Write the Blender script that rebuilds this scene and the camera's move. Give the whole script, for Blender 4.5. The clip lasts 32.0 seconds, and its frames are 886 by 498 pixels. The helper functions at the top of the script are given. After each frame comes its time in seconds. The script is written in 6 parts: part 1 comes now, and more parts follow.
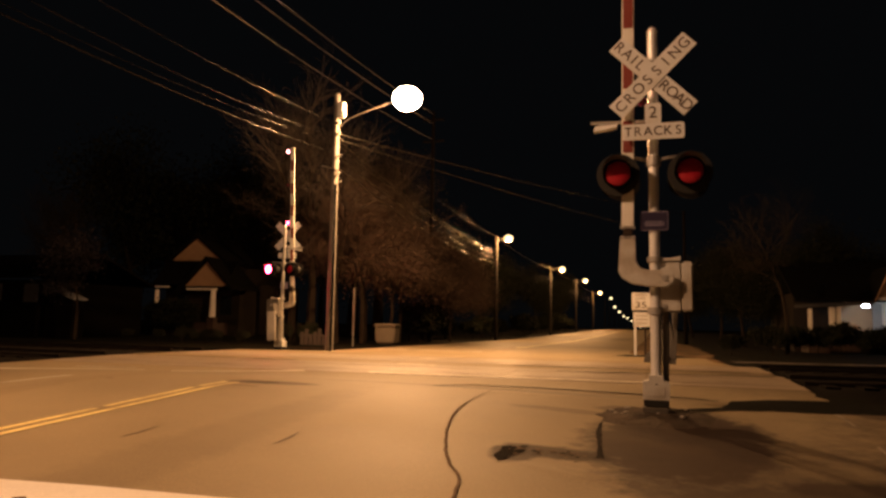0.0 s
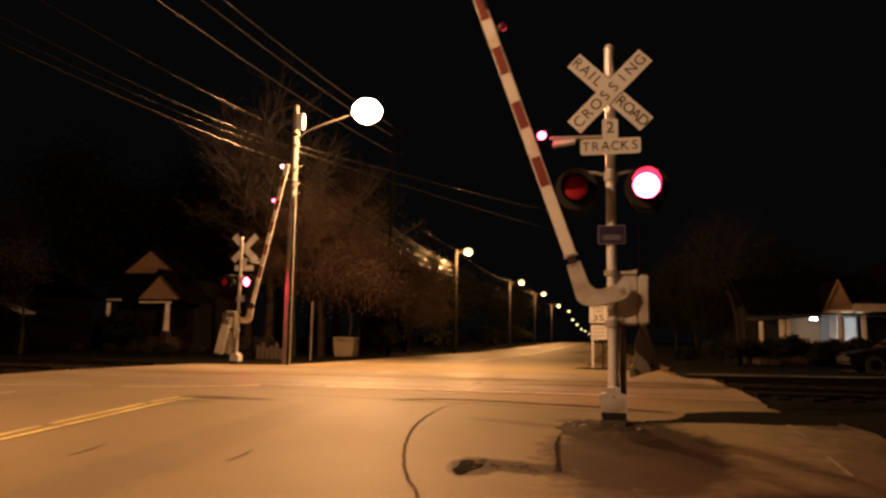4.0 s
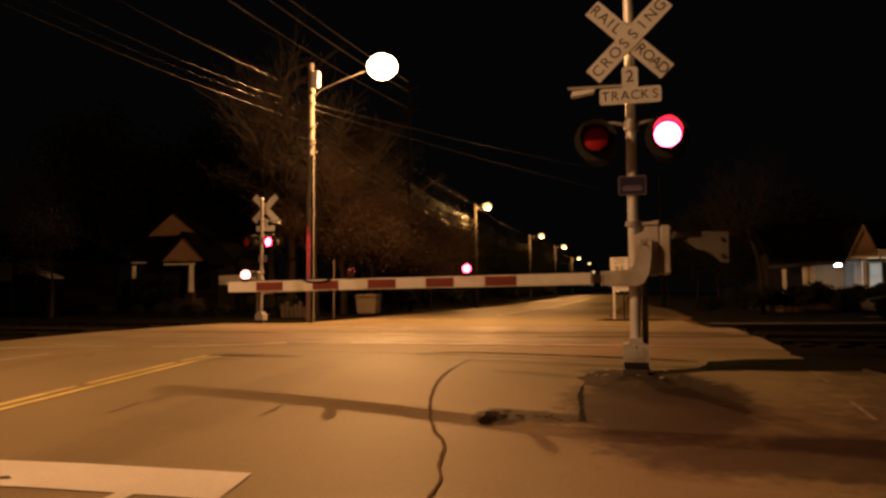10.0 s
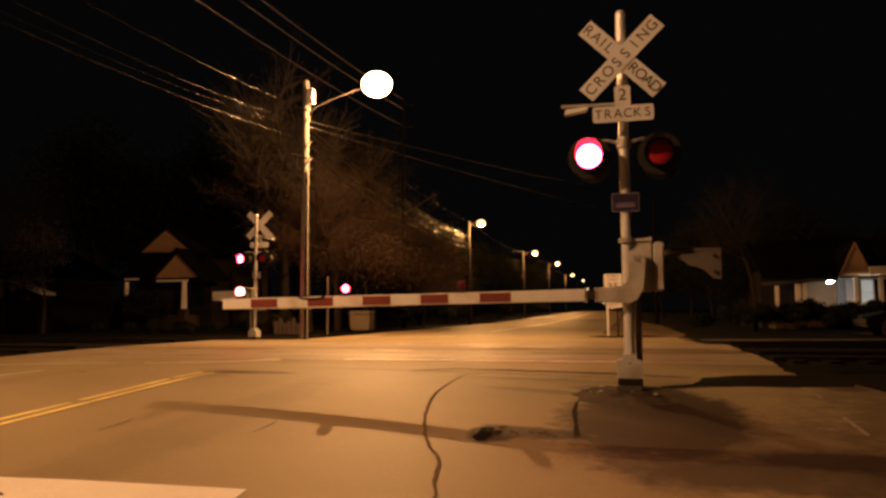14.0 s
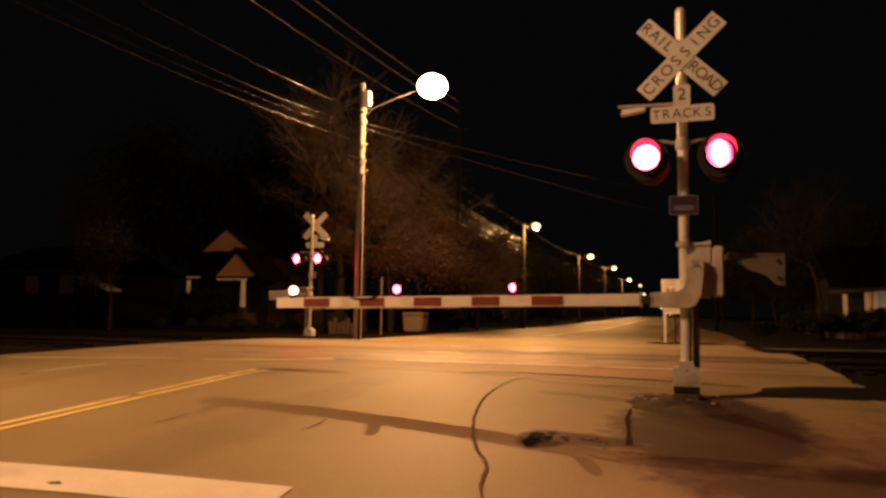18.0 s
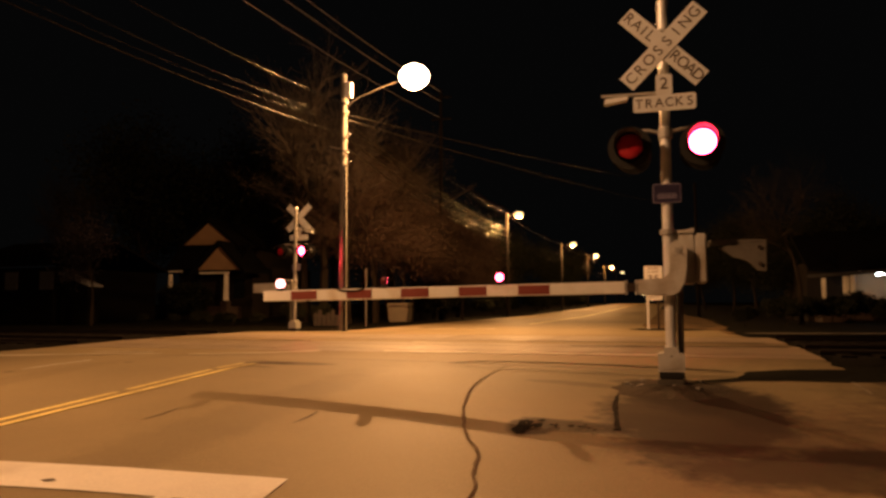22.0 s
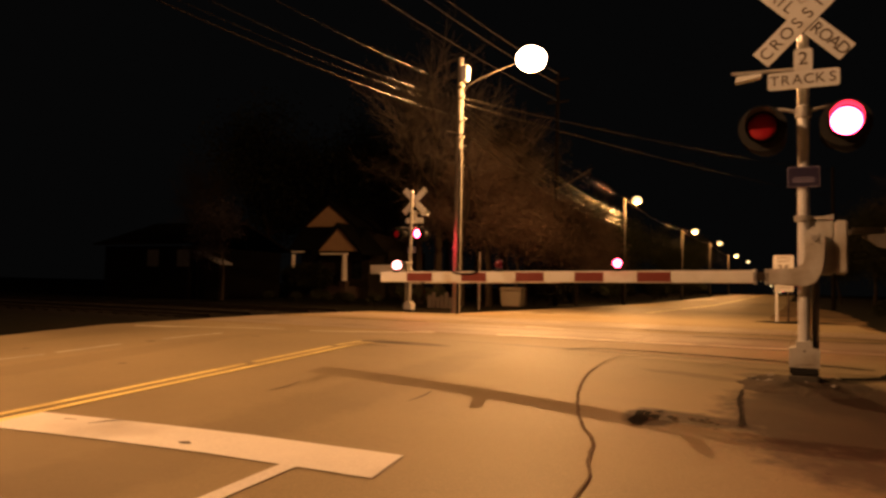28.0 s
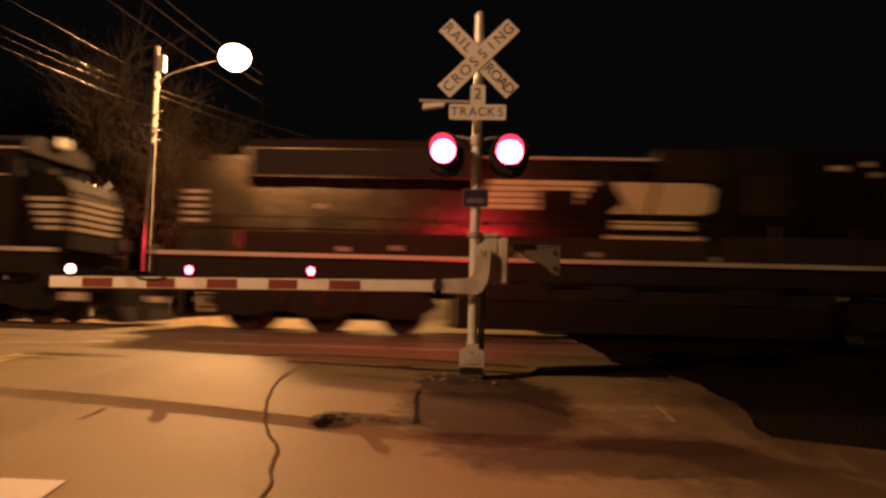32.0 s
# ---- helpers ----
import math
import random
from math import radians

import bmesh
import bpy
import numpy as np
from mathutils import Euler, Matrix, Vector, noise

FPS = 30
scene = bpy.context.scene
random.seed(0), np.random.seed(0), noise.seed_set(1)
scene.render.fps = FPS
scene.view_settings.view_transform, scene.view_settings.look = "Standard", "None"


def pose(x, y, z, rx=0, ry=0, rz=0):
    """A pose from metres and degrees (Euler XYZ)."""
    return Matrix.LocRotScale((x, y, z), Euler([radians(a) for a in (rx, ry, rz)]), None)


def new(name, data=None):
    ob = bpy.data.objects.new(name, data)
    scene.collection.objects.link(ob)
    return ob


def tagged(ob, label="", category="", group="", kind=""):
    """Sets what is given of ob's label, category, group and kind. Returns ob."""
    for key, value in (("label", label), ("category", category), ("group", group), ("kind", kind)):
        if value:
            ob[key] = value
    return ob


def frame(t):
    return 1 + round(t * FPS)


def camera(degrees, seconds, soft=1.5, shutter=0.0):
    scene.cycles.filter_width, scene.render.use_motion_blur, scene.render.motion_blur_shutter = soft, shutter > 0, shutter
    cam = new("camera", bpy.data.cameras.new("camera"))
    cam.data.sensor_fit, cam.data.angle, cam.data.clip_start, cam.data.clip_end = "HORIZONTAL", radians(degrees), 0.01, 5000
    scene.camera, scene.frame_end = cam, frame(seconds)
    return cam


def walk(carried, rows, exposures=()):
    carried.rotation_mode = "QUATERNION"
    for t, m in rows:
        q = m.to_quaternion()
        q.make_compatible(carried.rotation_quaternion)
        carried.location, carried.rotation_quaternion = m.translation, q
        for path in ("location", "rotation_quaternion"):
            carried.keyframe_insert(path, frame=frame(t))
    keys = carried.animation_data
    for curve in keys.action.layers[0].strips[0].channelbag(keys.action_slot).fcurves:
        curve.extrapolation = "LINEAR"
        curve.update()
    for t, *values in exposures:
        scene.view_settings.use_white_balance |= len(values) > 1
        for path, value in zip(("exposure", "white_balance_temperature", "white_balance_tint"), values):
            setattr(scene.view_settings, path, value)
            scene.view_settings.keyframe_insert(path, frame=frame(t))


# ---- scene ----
cam = camera(63.24, 32.0, soft=2.7, shutter=0.9)
# seconds, eye x y z, yaw, pitch, roll
ROWS = [
    (0.0, 0.025, -0.005, 0.962, 16.59, 6.14, -1.09),
    (0.5, 0.025, -0.004, 0.970, 16.40, 6.30, -1.09),
    (1.0, 0.027, 0.012, 0.958, 15.82, 6.54, -1.13),
    (1.5, 0.031, -0.000, 0.967, 15.10, 6.28, -0.98),
    (2.0, 0.026, 0.022, 0.958, 14.59, 5.89, -1.01),
    (2.5, 0.004, 0.050, 0.961, 14.02, 6.55, -1.21),
    (3.0, 0.005, 0.073, 0.965, 13.22, 7.38, -1.31),
    (3.5, 0.020, 0.035, 0.967, 13.25, 7.31, -1.04),
    (5.5, 0.015, 0.031, 0.948, 13.62, 6.72, -0.75),
    (6.0, 0.025, 0.024, 0.959, 13.89, 6.31, -0.66),
    (6.5, 0.026, 0.011, 0.961, 13.97, 6.20, -0.57),
    (7.0, 0.018, 0.005, 0.961, 14.19, 5.97, -0.53),
    (7.5, 0.019, 0.020, 0.956, 14.74, 5.31, -0.62),
    (8.0, 0.013, -0.000, 0.963, 15.13, 4.74, -0.52),
    (8.5, 0.011, -0.001, 0.961, 15.72, 4.44, -0.19),
    (9.0, 0.005, -0.012, 0.954, 16.00, 4.19, 0.19),
    (9.5, 0.003, -0.000, 0.953, 15.87, 3.94, 0.29),
    (10.0, 0.012, 0.002, 0.958, 15.04, 3.70, 0.35),
    (10.5, 0.011, 0.009, 0.953, 14.68, 3.54, 0.58),
    (11.0, 0.001, 0.004, 0.940, 14.58, 3.55, 0.67),
    (11.5, 0.025, -0.019, 0.944, 13.93, 3.73, 0.84),
    (12.0, 0.019, -0.025, 0.948, 14.01, 3.92, 0.81),
    (12.5, 0.009, -0.004, 0.941, 14.12, 4.02, 0.52),
    (13.0, 0.014, -0.024, 0.950, 14.34, 4.69, 0.54),
    (13.5, 0.018, -0.030, 0.950, 14.45, 4.97, 0.55),
    (14.0, 0.011, -0.036, 0.950, 14.54, 5.03, 0.33),
    (14.5, 0.003, -0.010, 0.948, 14.97, 5.06, 0.25),
    (16.5, 0.004, -0.021, 0.946, 14.82, 5.75, -0.28),
    (17.0, -0.002, -0.026, 0.949, 15.37, 5.73, -0.36),
    (17.5, -0.010, -0.010, 0.950, 16.19, 5.35, -0.45),
    (18.0, 0.029, 0.037, 0.944, 18.81, 5.21, -0.74),
    (18.5, 0.034, 0.041, 0.941, 18.84, 5.23, -2.09),
    (19.0, -0.053, -0.029, 0.949, 17.18, 4.53, -2.07),
    (19.5, -0.058, -0.034, 0.942, 14.22, 3.94, -1.80),
    (20.0, 0.055, -0.001, 0.952, 10.15, 3.19, -1.55),
    (20.5, 0.061, -0.003, 0.952, 9.66, 3.10, -1.08),
    (21.0, 0.025, 0.011, 0.955, 12.27, 3.66, -0.35),
    (21.5, 0.000, 0.003, 0.953, 15.52, 4.34, 0.20),
    (22.0, -0.001, -0.025, 0.952, 17.52, 4.42, 0.22),
    (22.5, -0.011, -0.031, 0.950, 19.22, 4.21, -0.04),
    (23.0, -0.035, -0.008, 0.948, 22.03, 4.06, -0.49),
    (23.5, -0.044, -0.007, 0.945, 23.28, 3.83, -0.96),
    (24.0, -0.039, -0.013, 0.953, 24.40, 3.76, -1.10),
    (24.5, -0.045, -0.021, 0.955, 25.82, 3.87, -1.41),
    (26.5, -0.041, -0.029, 0.949, 26.44, 3.81, -2.05),
    (27.0, -0.041, -0.025, 0.947, 27.11, 3.53, -1.72),
    (27.5, -0.061, -0.014, 0.952, 27.91, 3.32, -1.36),
    (28.0, -0.036, 0.000, 0.942, 26.44, 3.09, -1.30),
    (28.5, -0.029, 0.012, 0.945, 24.79, 2.90, -1.31),
    (29.0, -0.032, 0.050, 0.930, 22.27, 2.61, -1.46),
    (29.5, -0.015, 0.036, 0.931, 18.93, 2.55, -1.18),
    (30.0, -0.016, 0.030, 0.935, 18.39, 2.89, -1.59),
    (30.5, -0.014, 0.015, 0.935, 17.85, 2.97, -2.30),
    (31.0, 0.001, -0.035, 0.941, 11.42, 3.33, -1.91),
    (31.5, 0.054, -0.055, 0.958, 3.21, 3.74, -1.78),
    (31.75, 0.070, -0.085, 0.97, 2.35, 3.92, -1.65),
    (32.0, 0.086, -0.106, 0.985, 2.99, 4.00, -1.52),
]
# seconds, stops, kelvin, tint
EXPOSURES = [(0.0, 0.04, 5500, 10), (3.0, 0.04, 5650, 10), (6.0, 0.04, 5860, 10), (7.0, -0.02, 5950, 10), (8.0, -0.28, 6200, 10), (9.0, -0.52, 6400, 10), (10.0, -0.48, 6400, 10), (12.0, -0.46, 6400, 10),
             (13.0, -0.34, 6350, 10), (14.0, -0.16, 6220, 10), (17.0, -0.08, 6220, 10), (18.0, -0.1, 6220, 10), (19.0, -0.16, 6220, 10), (20.0, -0.1, 6220, 10), (21.0, -0.25, 6220, 10), (22.0, -0.18, 6220, 10),
             (23.0, -0.1, 6220, 10), (24.0, -0.08, 6220, 10), (27.0, 0.0, 6250, 10), (28.0, -0.02, 6250, 10), (29.0, -0.14, 6250, 10), (30.0, -0.3, 6400, 10), (31.0, -0.25, 6500, 10), (32.0, -0.04, 5950, 10)]
walk(cam, [(t, pose(x, y, z, 90 + pitch, roll, yaw)) for t, x, y, z, yaw, pitch, roll in ROWS], EXPOSURES)

# ---- light ----
SODIUM = (1.0, 0.44, 0.1)
world = bpy.data.worlds.new("night")
scene.world = world
world.use_nodes = True
world.node_tree.nodes["Background"].inputs[0].default_value = (0.52, 0.5, 0.48, 1)
world.node_tree.nodes["Background"].inputs[1].default_value = 0.0036
scene.view_settings.exposure = 0.0


def lamp(name, at, watts, colour=SODIUM, size=0.15, cone=168):
    """A downward lamp under its cover, or a bare one where cone is 0."""
    data = bpy.data.lights.new(name, "SPOT" if cone else "POINT")
    data.energy, data.color, data.shadow_soft_size = watts, colour, size
    if cone:
        data.spot_size, data.spot_blend = radians(cone), 0.25
    ob = new(name, data)
    ob.location = at
    return ob


LAMP_NEAR = (-8.66, 2.0, 8.72)
LAMP_FAR = (-8.66, 24.0, 8.72)
lamp("street_light_near", LAMP_NEAR, 5300, (1.0, 0.462, 0.17), size=0.07, cone=0)
lamp("street_light_far", LAMP_FAR, 10800, (1.0, 0.455, 0.14), size=0.07, cone=0)


# ---- materials ----
def material(name, colour, rough=0.7, metal=0.0, vary=0.25, scale=6.0, fine=60.0, bump=0.15, stain=None, spec=0.5, island=False, obj=False, depth=0.01):
    m = bpy.data.materials.new(name)
    m.use_nodes = True
    n, l = m.node_tree.nodes, m.node_tree.links
    b = n["Principled BSDF"]
    b.inputs["Roughness"].default_value, b.inputs["Metallic"].default_value = rough, metal
    b.inputs["Specular IOR Level"].default_value = spec
    co = n.new("ShaderNodeTexCoord").outputs["Object"]

    def tex(s, d=4.0):
        t = n.new("ShaderNodeTexNoise")
        t.inputs["Scale"].default_value, t.inputs["Detail"].default_value = s, d
        l.new(co, t.inputs["Vector"])
        return t.outputs["Fac"]

    def blend(fac, a, c):
        x = n.new("ShaderNodeMix")
        x.data_type = "RGBA"
        l.new(fac, x.inputs[0])
        for s, v in ((x.inputs[6], a), (x.inputs[7], c)):
            if isinstance(v, tuple):
                s.default_value = (*v[:3], 1)
            else:
                l.new(v, s)
        return x.outputs[2]

    def ramp(fac, lo, hi):
        r = n.new("ShaderNodeMapRange")
        r.inputs[1].default_value, r.inputs[2].default_value = lo, hi
        l.new(fac, r.inputs[0])
        return r.outputs[0]

    coarse, grain = tex(scale), tex(fine, 6.0)
    dark, light = tuple(c * (1 - vary) for c in colour), tuple(min(1, c * (1 + vary)) for c in colour)
    out = blend(ramp(coarse, 0.3, 0.7), dark, light)
    out = blend(ramp(grain, 0.2, 0.8), out, blend(ramp(grain, 0.35, 0.65), tuple(c * (1 - vary * 0.7) for c in colour), light))
    if stain:
        out = blend(ramp(tex(scale * 0.35, 8.0), 0.52, 0.68), out, stain)
    if island or obj:
        src = n.new("ShaderNodeObjectInfo").outputs["Random"] if obj else n.new("ShaderNodeNewGeometry").outputs["Random Per Island"]
        hsv = n.new("ShaderNodeHueSaturation")
        l.new(ramp(src, -0.8, 1.6), hsv.inputs["Value"])
        hsv.inputs["Value"].default_value = 1
        mr = n.new("ShaderNodeMapRange")
        mr.inputs[3].default_value, mr.inputs[4].default_value = 0.7, 1.3
        l.new(src, mr.inputs[0])
        l.new(mr.outputs[0], hsv.inputs["Value"])
        l.new(out, hsv.inputs["Color"])
        out = hsv.outputs[0]
    l.new(out, b.inputs["Base Color"])
    rr = n.new("ShaderNodeMapRange")
    rr.inputs[3].default_value, rr.inputs[4].default_value = max(0.03, rough - 0.12), min(1, rough + 0.12)
    l.new(coarse, rr.inputs[0])
    l.new(rr.outputs[0], b.inputs["Roughness"])
    if bump:
        bp = n.new("ShaderNodeBump")
        bp.inputs["Strength"].default_value, bp.inputs["Distance"].default_value = bump, depth
        l.new(grain, bp.inputs["Height"])
        l.new(bp.outputs[0], b.inputs["Normal"])
    return m


def glow(name, colour, strength):
    m = bpy.data.materials.new(name)
    m.use_nodes = True
    b = m.node_tree.nodes["Principled BSDF"]
    b.inputs["Base Color"].default_value = (*colour, 1)
    b.inputs["Emission Color"].default_value = (*colour, 1)
    b.inputs["Emission Strength"].default_value = strength
    return m


ASPHALT = material("worn pale asphalt", (0.27, 0.216, 0.12), 0.62, vary=0.26, scale=0.5, fine=70, bump=0.4, stain=(0.2, 0.157, 0.088), depth=0.008, spec=0.34)


def soil_and_shade_marks(m, marks, colour):
    """Soft-edged dirt and painted shade on the road: (x, y, half width, half length, strength)."""
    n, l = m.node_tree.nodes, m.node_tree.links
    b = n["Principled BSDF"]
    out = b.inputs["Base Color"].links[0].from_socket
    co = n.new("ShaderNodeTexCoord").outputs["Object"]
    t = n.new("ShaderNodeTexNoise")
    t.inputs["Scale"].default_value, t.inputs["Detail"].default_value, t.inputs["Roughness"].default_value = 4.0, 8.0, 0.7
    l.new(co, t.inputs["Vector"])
    # Strongest mark so far, dirt and shade alike; it also dulls the gloss.
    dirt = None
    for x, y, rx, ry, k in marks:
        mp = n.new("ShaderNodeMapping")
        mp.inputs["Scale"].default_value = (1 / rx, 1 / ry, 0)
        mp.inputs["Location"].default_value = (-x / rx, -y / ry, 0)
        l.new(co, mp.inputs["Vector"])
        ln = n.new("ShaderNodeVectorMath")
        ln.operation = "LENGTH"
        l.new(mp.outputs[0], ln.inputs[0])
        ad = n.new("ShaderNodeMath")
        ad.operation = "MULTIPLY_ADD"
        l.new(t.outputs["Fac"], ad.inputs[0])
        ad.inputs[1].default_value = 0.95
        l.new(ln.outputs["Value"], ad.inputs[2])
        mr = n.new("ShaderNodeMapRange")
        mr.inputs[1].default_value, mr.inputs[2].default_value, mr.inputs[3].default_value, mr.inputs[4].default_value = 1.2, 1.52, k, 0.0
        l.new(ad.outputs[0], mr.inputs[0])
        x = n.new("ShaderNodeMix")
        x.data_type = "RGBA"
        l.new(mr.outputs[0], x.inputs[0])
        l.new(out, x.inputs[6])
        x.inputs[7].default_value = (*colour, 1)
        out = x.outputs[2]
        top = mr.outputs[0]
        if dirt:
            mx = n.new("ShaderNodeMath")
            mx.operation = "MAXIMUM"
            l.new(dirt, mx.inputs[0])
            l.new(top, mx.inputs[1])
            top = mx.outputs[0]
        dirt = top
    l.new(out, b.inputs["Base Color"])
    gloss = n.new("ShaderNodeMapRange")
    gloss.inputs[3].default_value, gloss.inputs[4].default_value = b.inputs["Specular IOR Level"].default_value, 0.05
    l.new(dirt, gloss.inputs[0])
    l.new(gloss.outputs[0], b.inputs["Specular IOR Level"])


# Broad marks to the right darken the colour where lamplight falls off.
soil_and_shade_marks(ASPHALT, ((0.22, 7.75, 1.05, 1.9, 0.85), (0.9, 6.6, 1.6, 1.5, 0.3), (0.42, 8.5, 0.8, 0.95, 0.92), (0.72, 7.9, 0.34, 0.85, 0.88), (0.85, 7.5, 0.22, 0.5, 0.85), (1.7, 6.3, 0.95, 0.32, 0.85), (-0.89, 6.87, 0.6, 0.28, 0.85), (-0.35, 7.2, 0.5, 0.5, 0.4), (-1.27, 6.67, 0.25, 0.4, 0.9), (0.2, 9.5, 0.5, 0.35, 0.6),
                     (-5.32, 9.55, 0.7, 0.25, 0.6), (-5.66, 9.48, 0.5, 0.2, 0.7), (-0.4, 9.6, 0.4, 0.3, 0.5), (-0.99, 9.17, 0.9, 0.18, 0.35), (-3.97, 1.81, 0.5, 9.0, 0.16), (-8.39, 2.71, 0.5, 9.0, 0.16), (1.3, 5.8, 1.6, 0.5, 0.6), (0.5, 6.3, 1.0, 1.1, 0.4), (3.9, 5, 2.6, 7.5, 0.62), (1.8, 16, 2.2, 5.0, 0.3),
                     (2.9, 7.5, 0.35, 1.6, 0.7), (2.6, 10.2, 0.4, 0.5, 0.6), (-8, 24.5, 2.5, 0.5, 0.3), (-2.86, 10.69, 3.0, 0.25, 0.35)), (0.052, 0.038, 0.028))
HOLE = material("pothole shadowed rubble", (0.014, 0.011, 0.009), 0.95, vary=0.5, scale=9, fine=50, bump=1.0, spec=0.05, depth=0.03)
TAR = material("tar seal", (0.022, 0.017, 0.013), 0.95, vary=0.3, scale=8, fine=60, bump=0.3, spec=0.05)
SCAR = material("scuffed asphalt", (0.14, 0.11, 0.078), 0.8, vary=0.3, scale=5, fine=60, bump=0.4, spec=0.2)
PATCH = material("dark asphalt patch", (0.085, 0.072, 0.06), 0.85, vary=0.35, scale=2.5, fine=70, bump=0.6, depth=0.01, spec=0.1)
EARTH = material("packed earth", (0.2, 0.135, 0.07), 0.95, vary=0.4, scale=1.2, fine=25, bump=0.8, stain=(0.05, 0.04, 0.025), depth=0.03, spec=0.1)
RUBBLE = material("dirt and asphalt rubble", (0.085, 0.068, 0.05), 0.95, vary=0.4, scale=5, fine=30, bump=1.0, stain=(0.05, 0.04, 0.03), depth=0.03, spec=0.1)
# Ballast and soil are toned near-black, standing in for unlit ground.
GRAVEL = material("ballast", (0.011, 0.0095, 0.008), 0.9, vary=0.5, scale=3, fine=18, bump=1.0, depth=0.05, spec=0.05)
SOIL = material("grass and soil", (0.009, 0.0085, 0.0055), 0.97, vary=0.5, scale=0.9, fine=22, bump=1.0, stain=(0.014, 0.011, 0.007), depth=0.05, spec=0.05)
# Rail tone off the crossing is darkened as if no lamp reached it.
RAIL_DARK = material("rusty rail toned as unlit", (0.012, 0.009, 0.007), 0.9, vary=0.4, scale=5, fine=40, bump=0.4, spec=0.1)
DRIVE = material("old stained concrete", (0.11, 0.1, 0.085), 0.9, vary=0.25, scale=2, fine=50, bump=0.4, stain=(0.05, 0.045, 0.04), spec=0.2)
CONCRETE = material("concrete", (0.33, 0.31, 0.28), 0.85, vary=0.18, scale=2, fine=50, bump=0.4, stain=(0.2, 0.18, 0.16))
PANEL = material("crossing panel", (0.29, 0.236, 0.165), 0.5, vary=0.2, scale=1.2, fine=60, bump=0.4, stain=(0.17, 0.14, 0.1))
CRACK = material("weathered crack", (0.15, 0.112, 0.074), 0.95, vary=0.4, scale=8, fine=60, bump=0.3, spec=0.05)
YELLOW = material("yellow road paint", (0.85, 0.71, 0.26), 0.55, vary=0.12, scale=3, fine=40, bump=0.2, stain=(0.5, 0.39, 0.16))
WHITE_LINE = material("white road paint", (0.72, 0.69, 0.63), 0.6, vary=0.12, scale=2.5, fine=45, bump=0.2, stain=(0.5, 0.46, 0.4))
PALE_STRIP = material("pale strip", (0.6, 0.54, 0.42), 0.6, vary=0.2, scale=3, fine=45, bump=0.2, stain=(0.3, 0.25, 0.17))
WORN_LINE = material("worn white road paint", (0.55, 0.51, 0.44), 0.65, vary=0.3, scale=4, fine=45, bump=0.2, stain=(0.2, 0.18, 0.15))
FADED_LINE = material("faded white paint", (0.3, 0.26, 0.2), 0.75, vary=0.35, scale=5, fine=45, bump=0.2, spec=0.2)
STEEL = material("rail steel", (0.34, 0.285, 0.2), 0.45, metal=0.0, vary=0.15, scale=4, fine=30, bump=0.1)
RUST = material("rusty steel", (0.035, 0.022, 0.015), 0.85, metal=0.1, vary=0.4, scale=5, fine=40, bump=0.4)
# Sleepers also go near-black, their lack of light put in the colour.
TIMBER = material("creosoted timber", (0.009, 0.0075, 0.006), 0.9, vary=0.4, scale=3, fine=40, bump=0.5, island=True, spec=0.04)
ALUMINIUM = material("dull aluminium", (0.78, 0.8, 0.84), 0.38, metal=0.3, vary=0.12, scale=4, fine=40, bump=0.12)
SIGN_WHITE = material("white reflective sheeting", (0.72, 0.75, 0.8), 0.45, vary=0.06, scale=5, fine=90, bump=0.04, stain=(0.62, 0.62, 0.62))
SIGN_BACK = material("bare aluminium sign back", (0.5, 0.5, 0.48), 0.5, metal=0.6, vary=0.1, scale=4, fine=50, bump=0.05)
HOOD_BLACK = material("dull black enamel", (0.0025, 0.0025, 0.0025), 0.95, vary=0.3, scale=6, fine=60, bump=0.1, spec=0.02)
# Visor's inner side lightened so the lens's glow shows on it.
HOOD_LINING = material("visor lining lightened for the glow", (0.1, 0.09, 0.09), 0.8, vary=0.2, scale=6, fine=60, bump=0.1, spec=0.1)
# Near-black pole tone stands in for poles out of the lamplight.
POLE_DARK = material("pole toned as unlit", (0.008, 0.0065, 0.005), 0.95, vary=0.3, scale=4, fine=30, bump=0.3, spec=0.05)
BLACK = material("black paint", (0.008, 0.008, 0.008), 0.7, vary=0.3, scale=6, fine=60, bump=0.1)
SIGN_BLUE = material("blue sheeting", (0.025, 0.02, 0.06), 0.45, vary=0.1, scale=6, fine=60, bump=0.03)
NOTICE_EDGE = material("faded lavender print", (0.24, 0.22, 0.34), 0.5, vary=0.15, scale=8, fine=60, bump=0.03)
SILVER = material("silver painted casting", (0.6, 0.6, 0.58), 0.55, metal=0.15, vary=0.12, scale=5, fine=45, bump=0.25, stain=(0.4, 0.36, 0.3))
CASTING = material("dull grey casting", (0.15, 0.14, 0.125), 0.6, metal=0.2, vary=0.2, scale=5, fine=45, bump=0.25, stain=(0.09, 0.08, 0.065))
LETTER = material("faded black sign lettering", (0.05, 0.03, 0.018), 0.6, vary=0.2, scale=12, fine=80, bump=0.03)
ARM_WHITE = material("white arm sheeting", (0.8, 0.8, 0.78), 0.4, vary=0.06, scale=6, fine=60, bump=0.05, stain=(0.62, 0.57, 0.48))
ARM_RED = material("red arm sheeting", (0.2, 0.045, 0.036), 0.42, vary=0.12, scale=6, fine=60, bump=0.05)
# Arm tone darkened for light the lamp head would block.
ARM_DARK = material("lamp arm toned dark for shade", (0.05, 0.045, 0.045), 0.8, vary=0.3, scale=6, fine=40, bump=0.1, spec=0.1)
POLE_WOOD = material("weathered pole wood", (0.19, 0.18, 0.165), 0.9, vary=0.2, scale=3, fine=30, bump=0.5, stain=(0.14, 0.128, 0.112), spec=0.15)
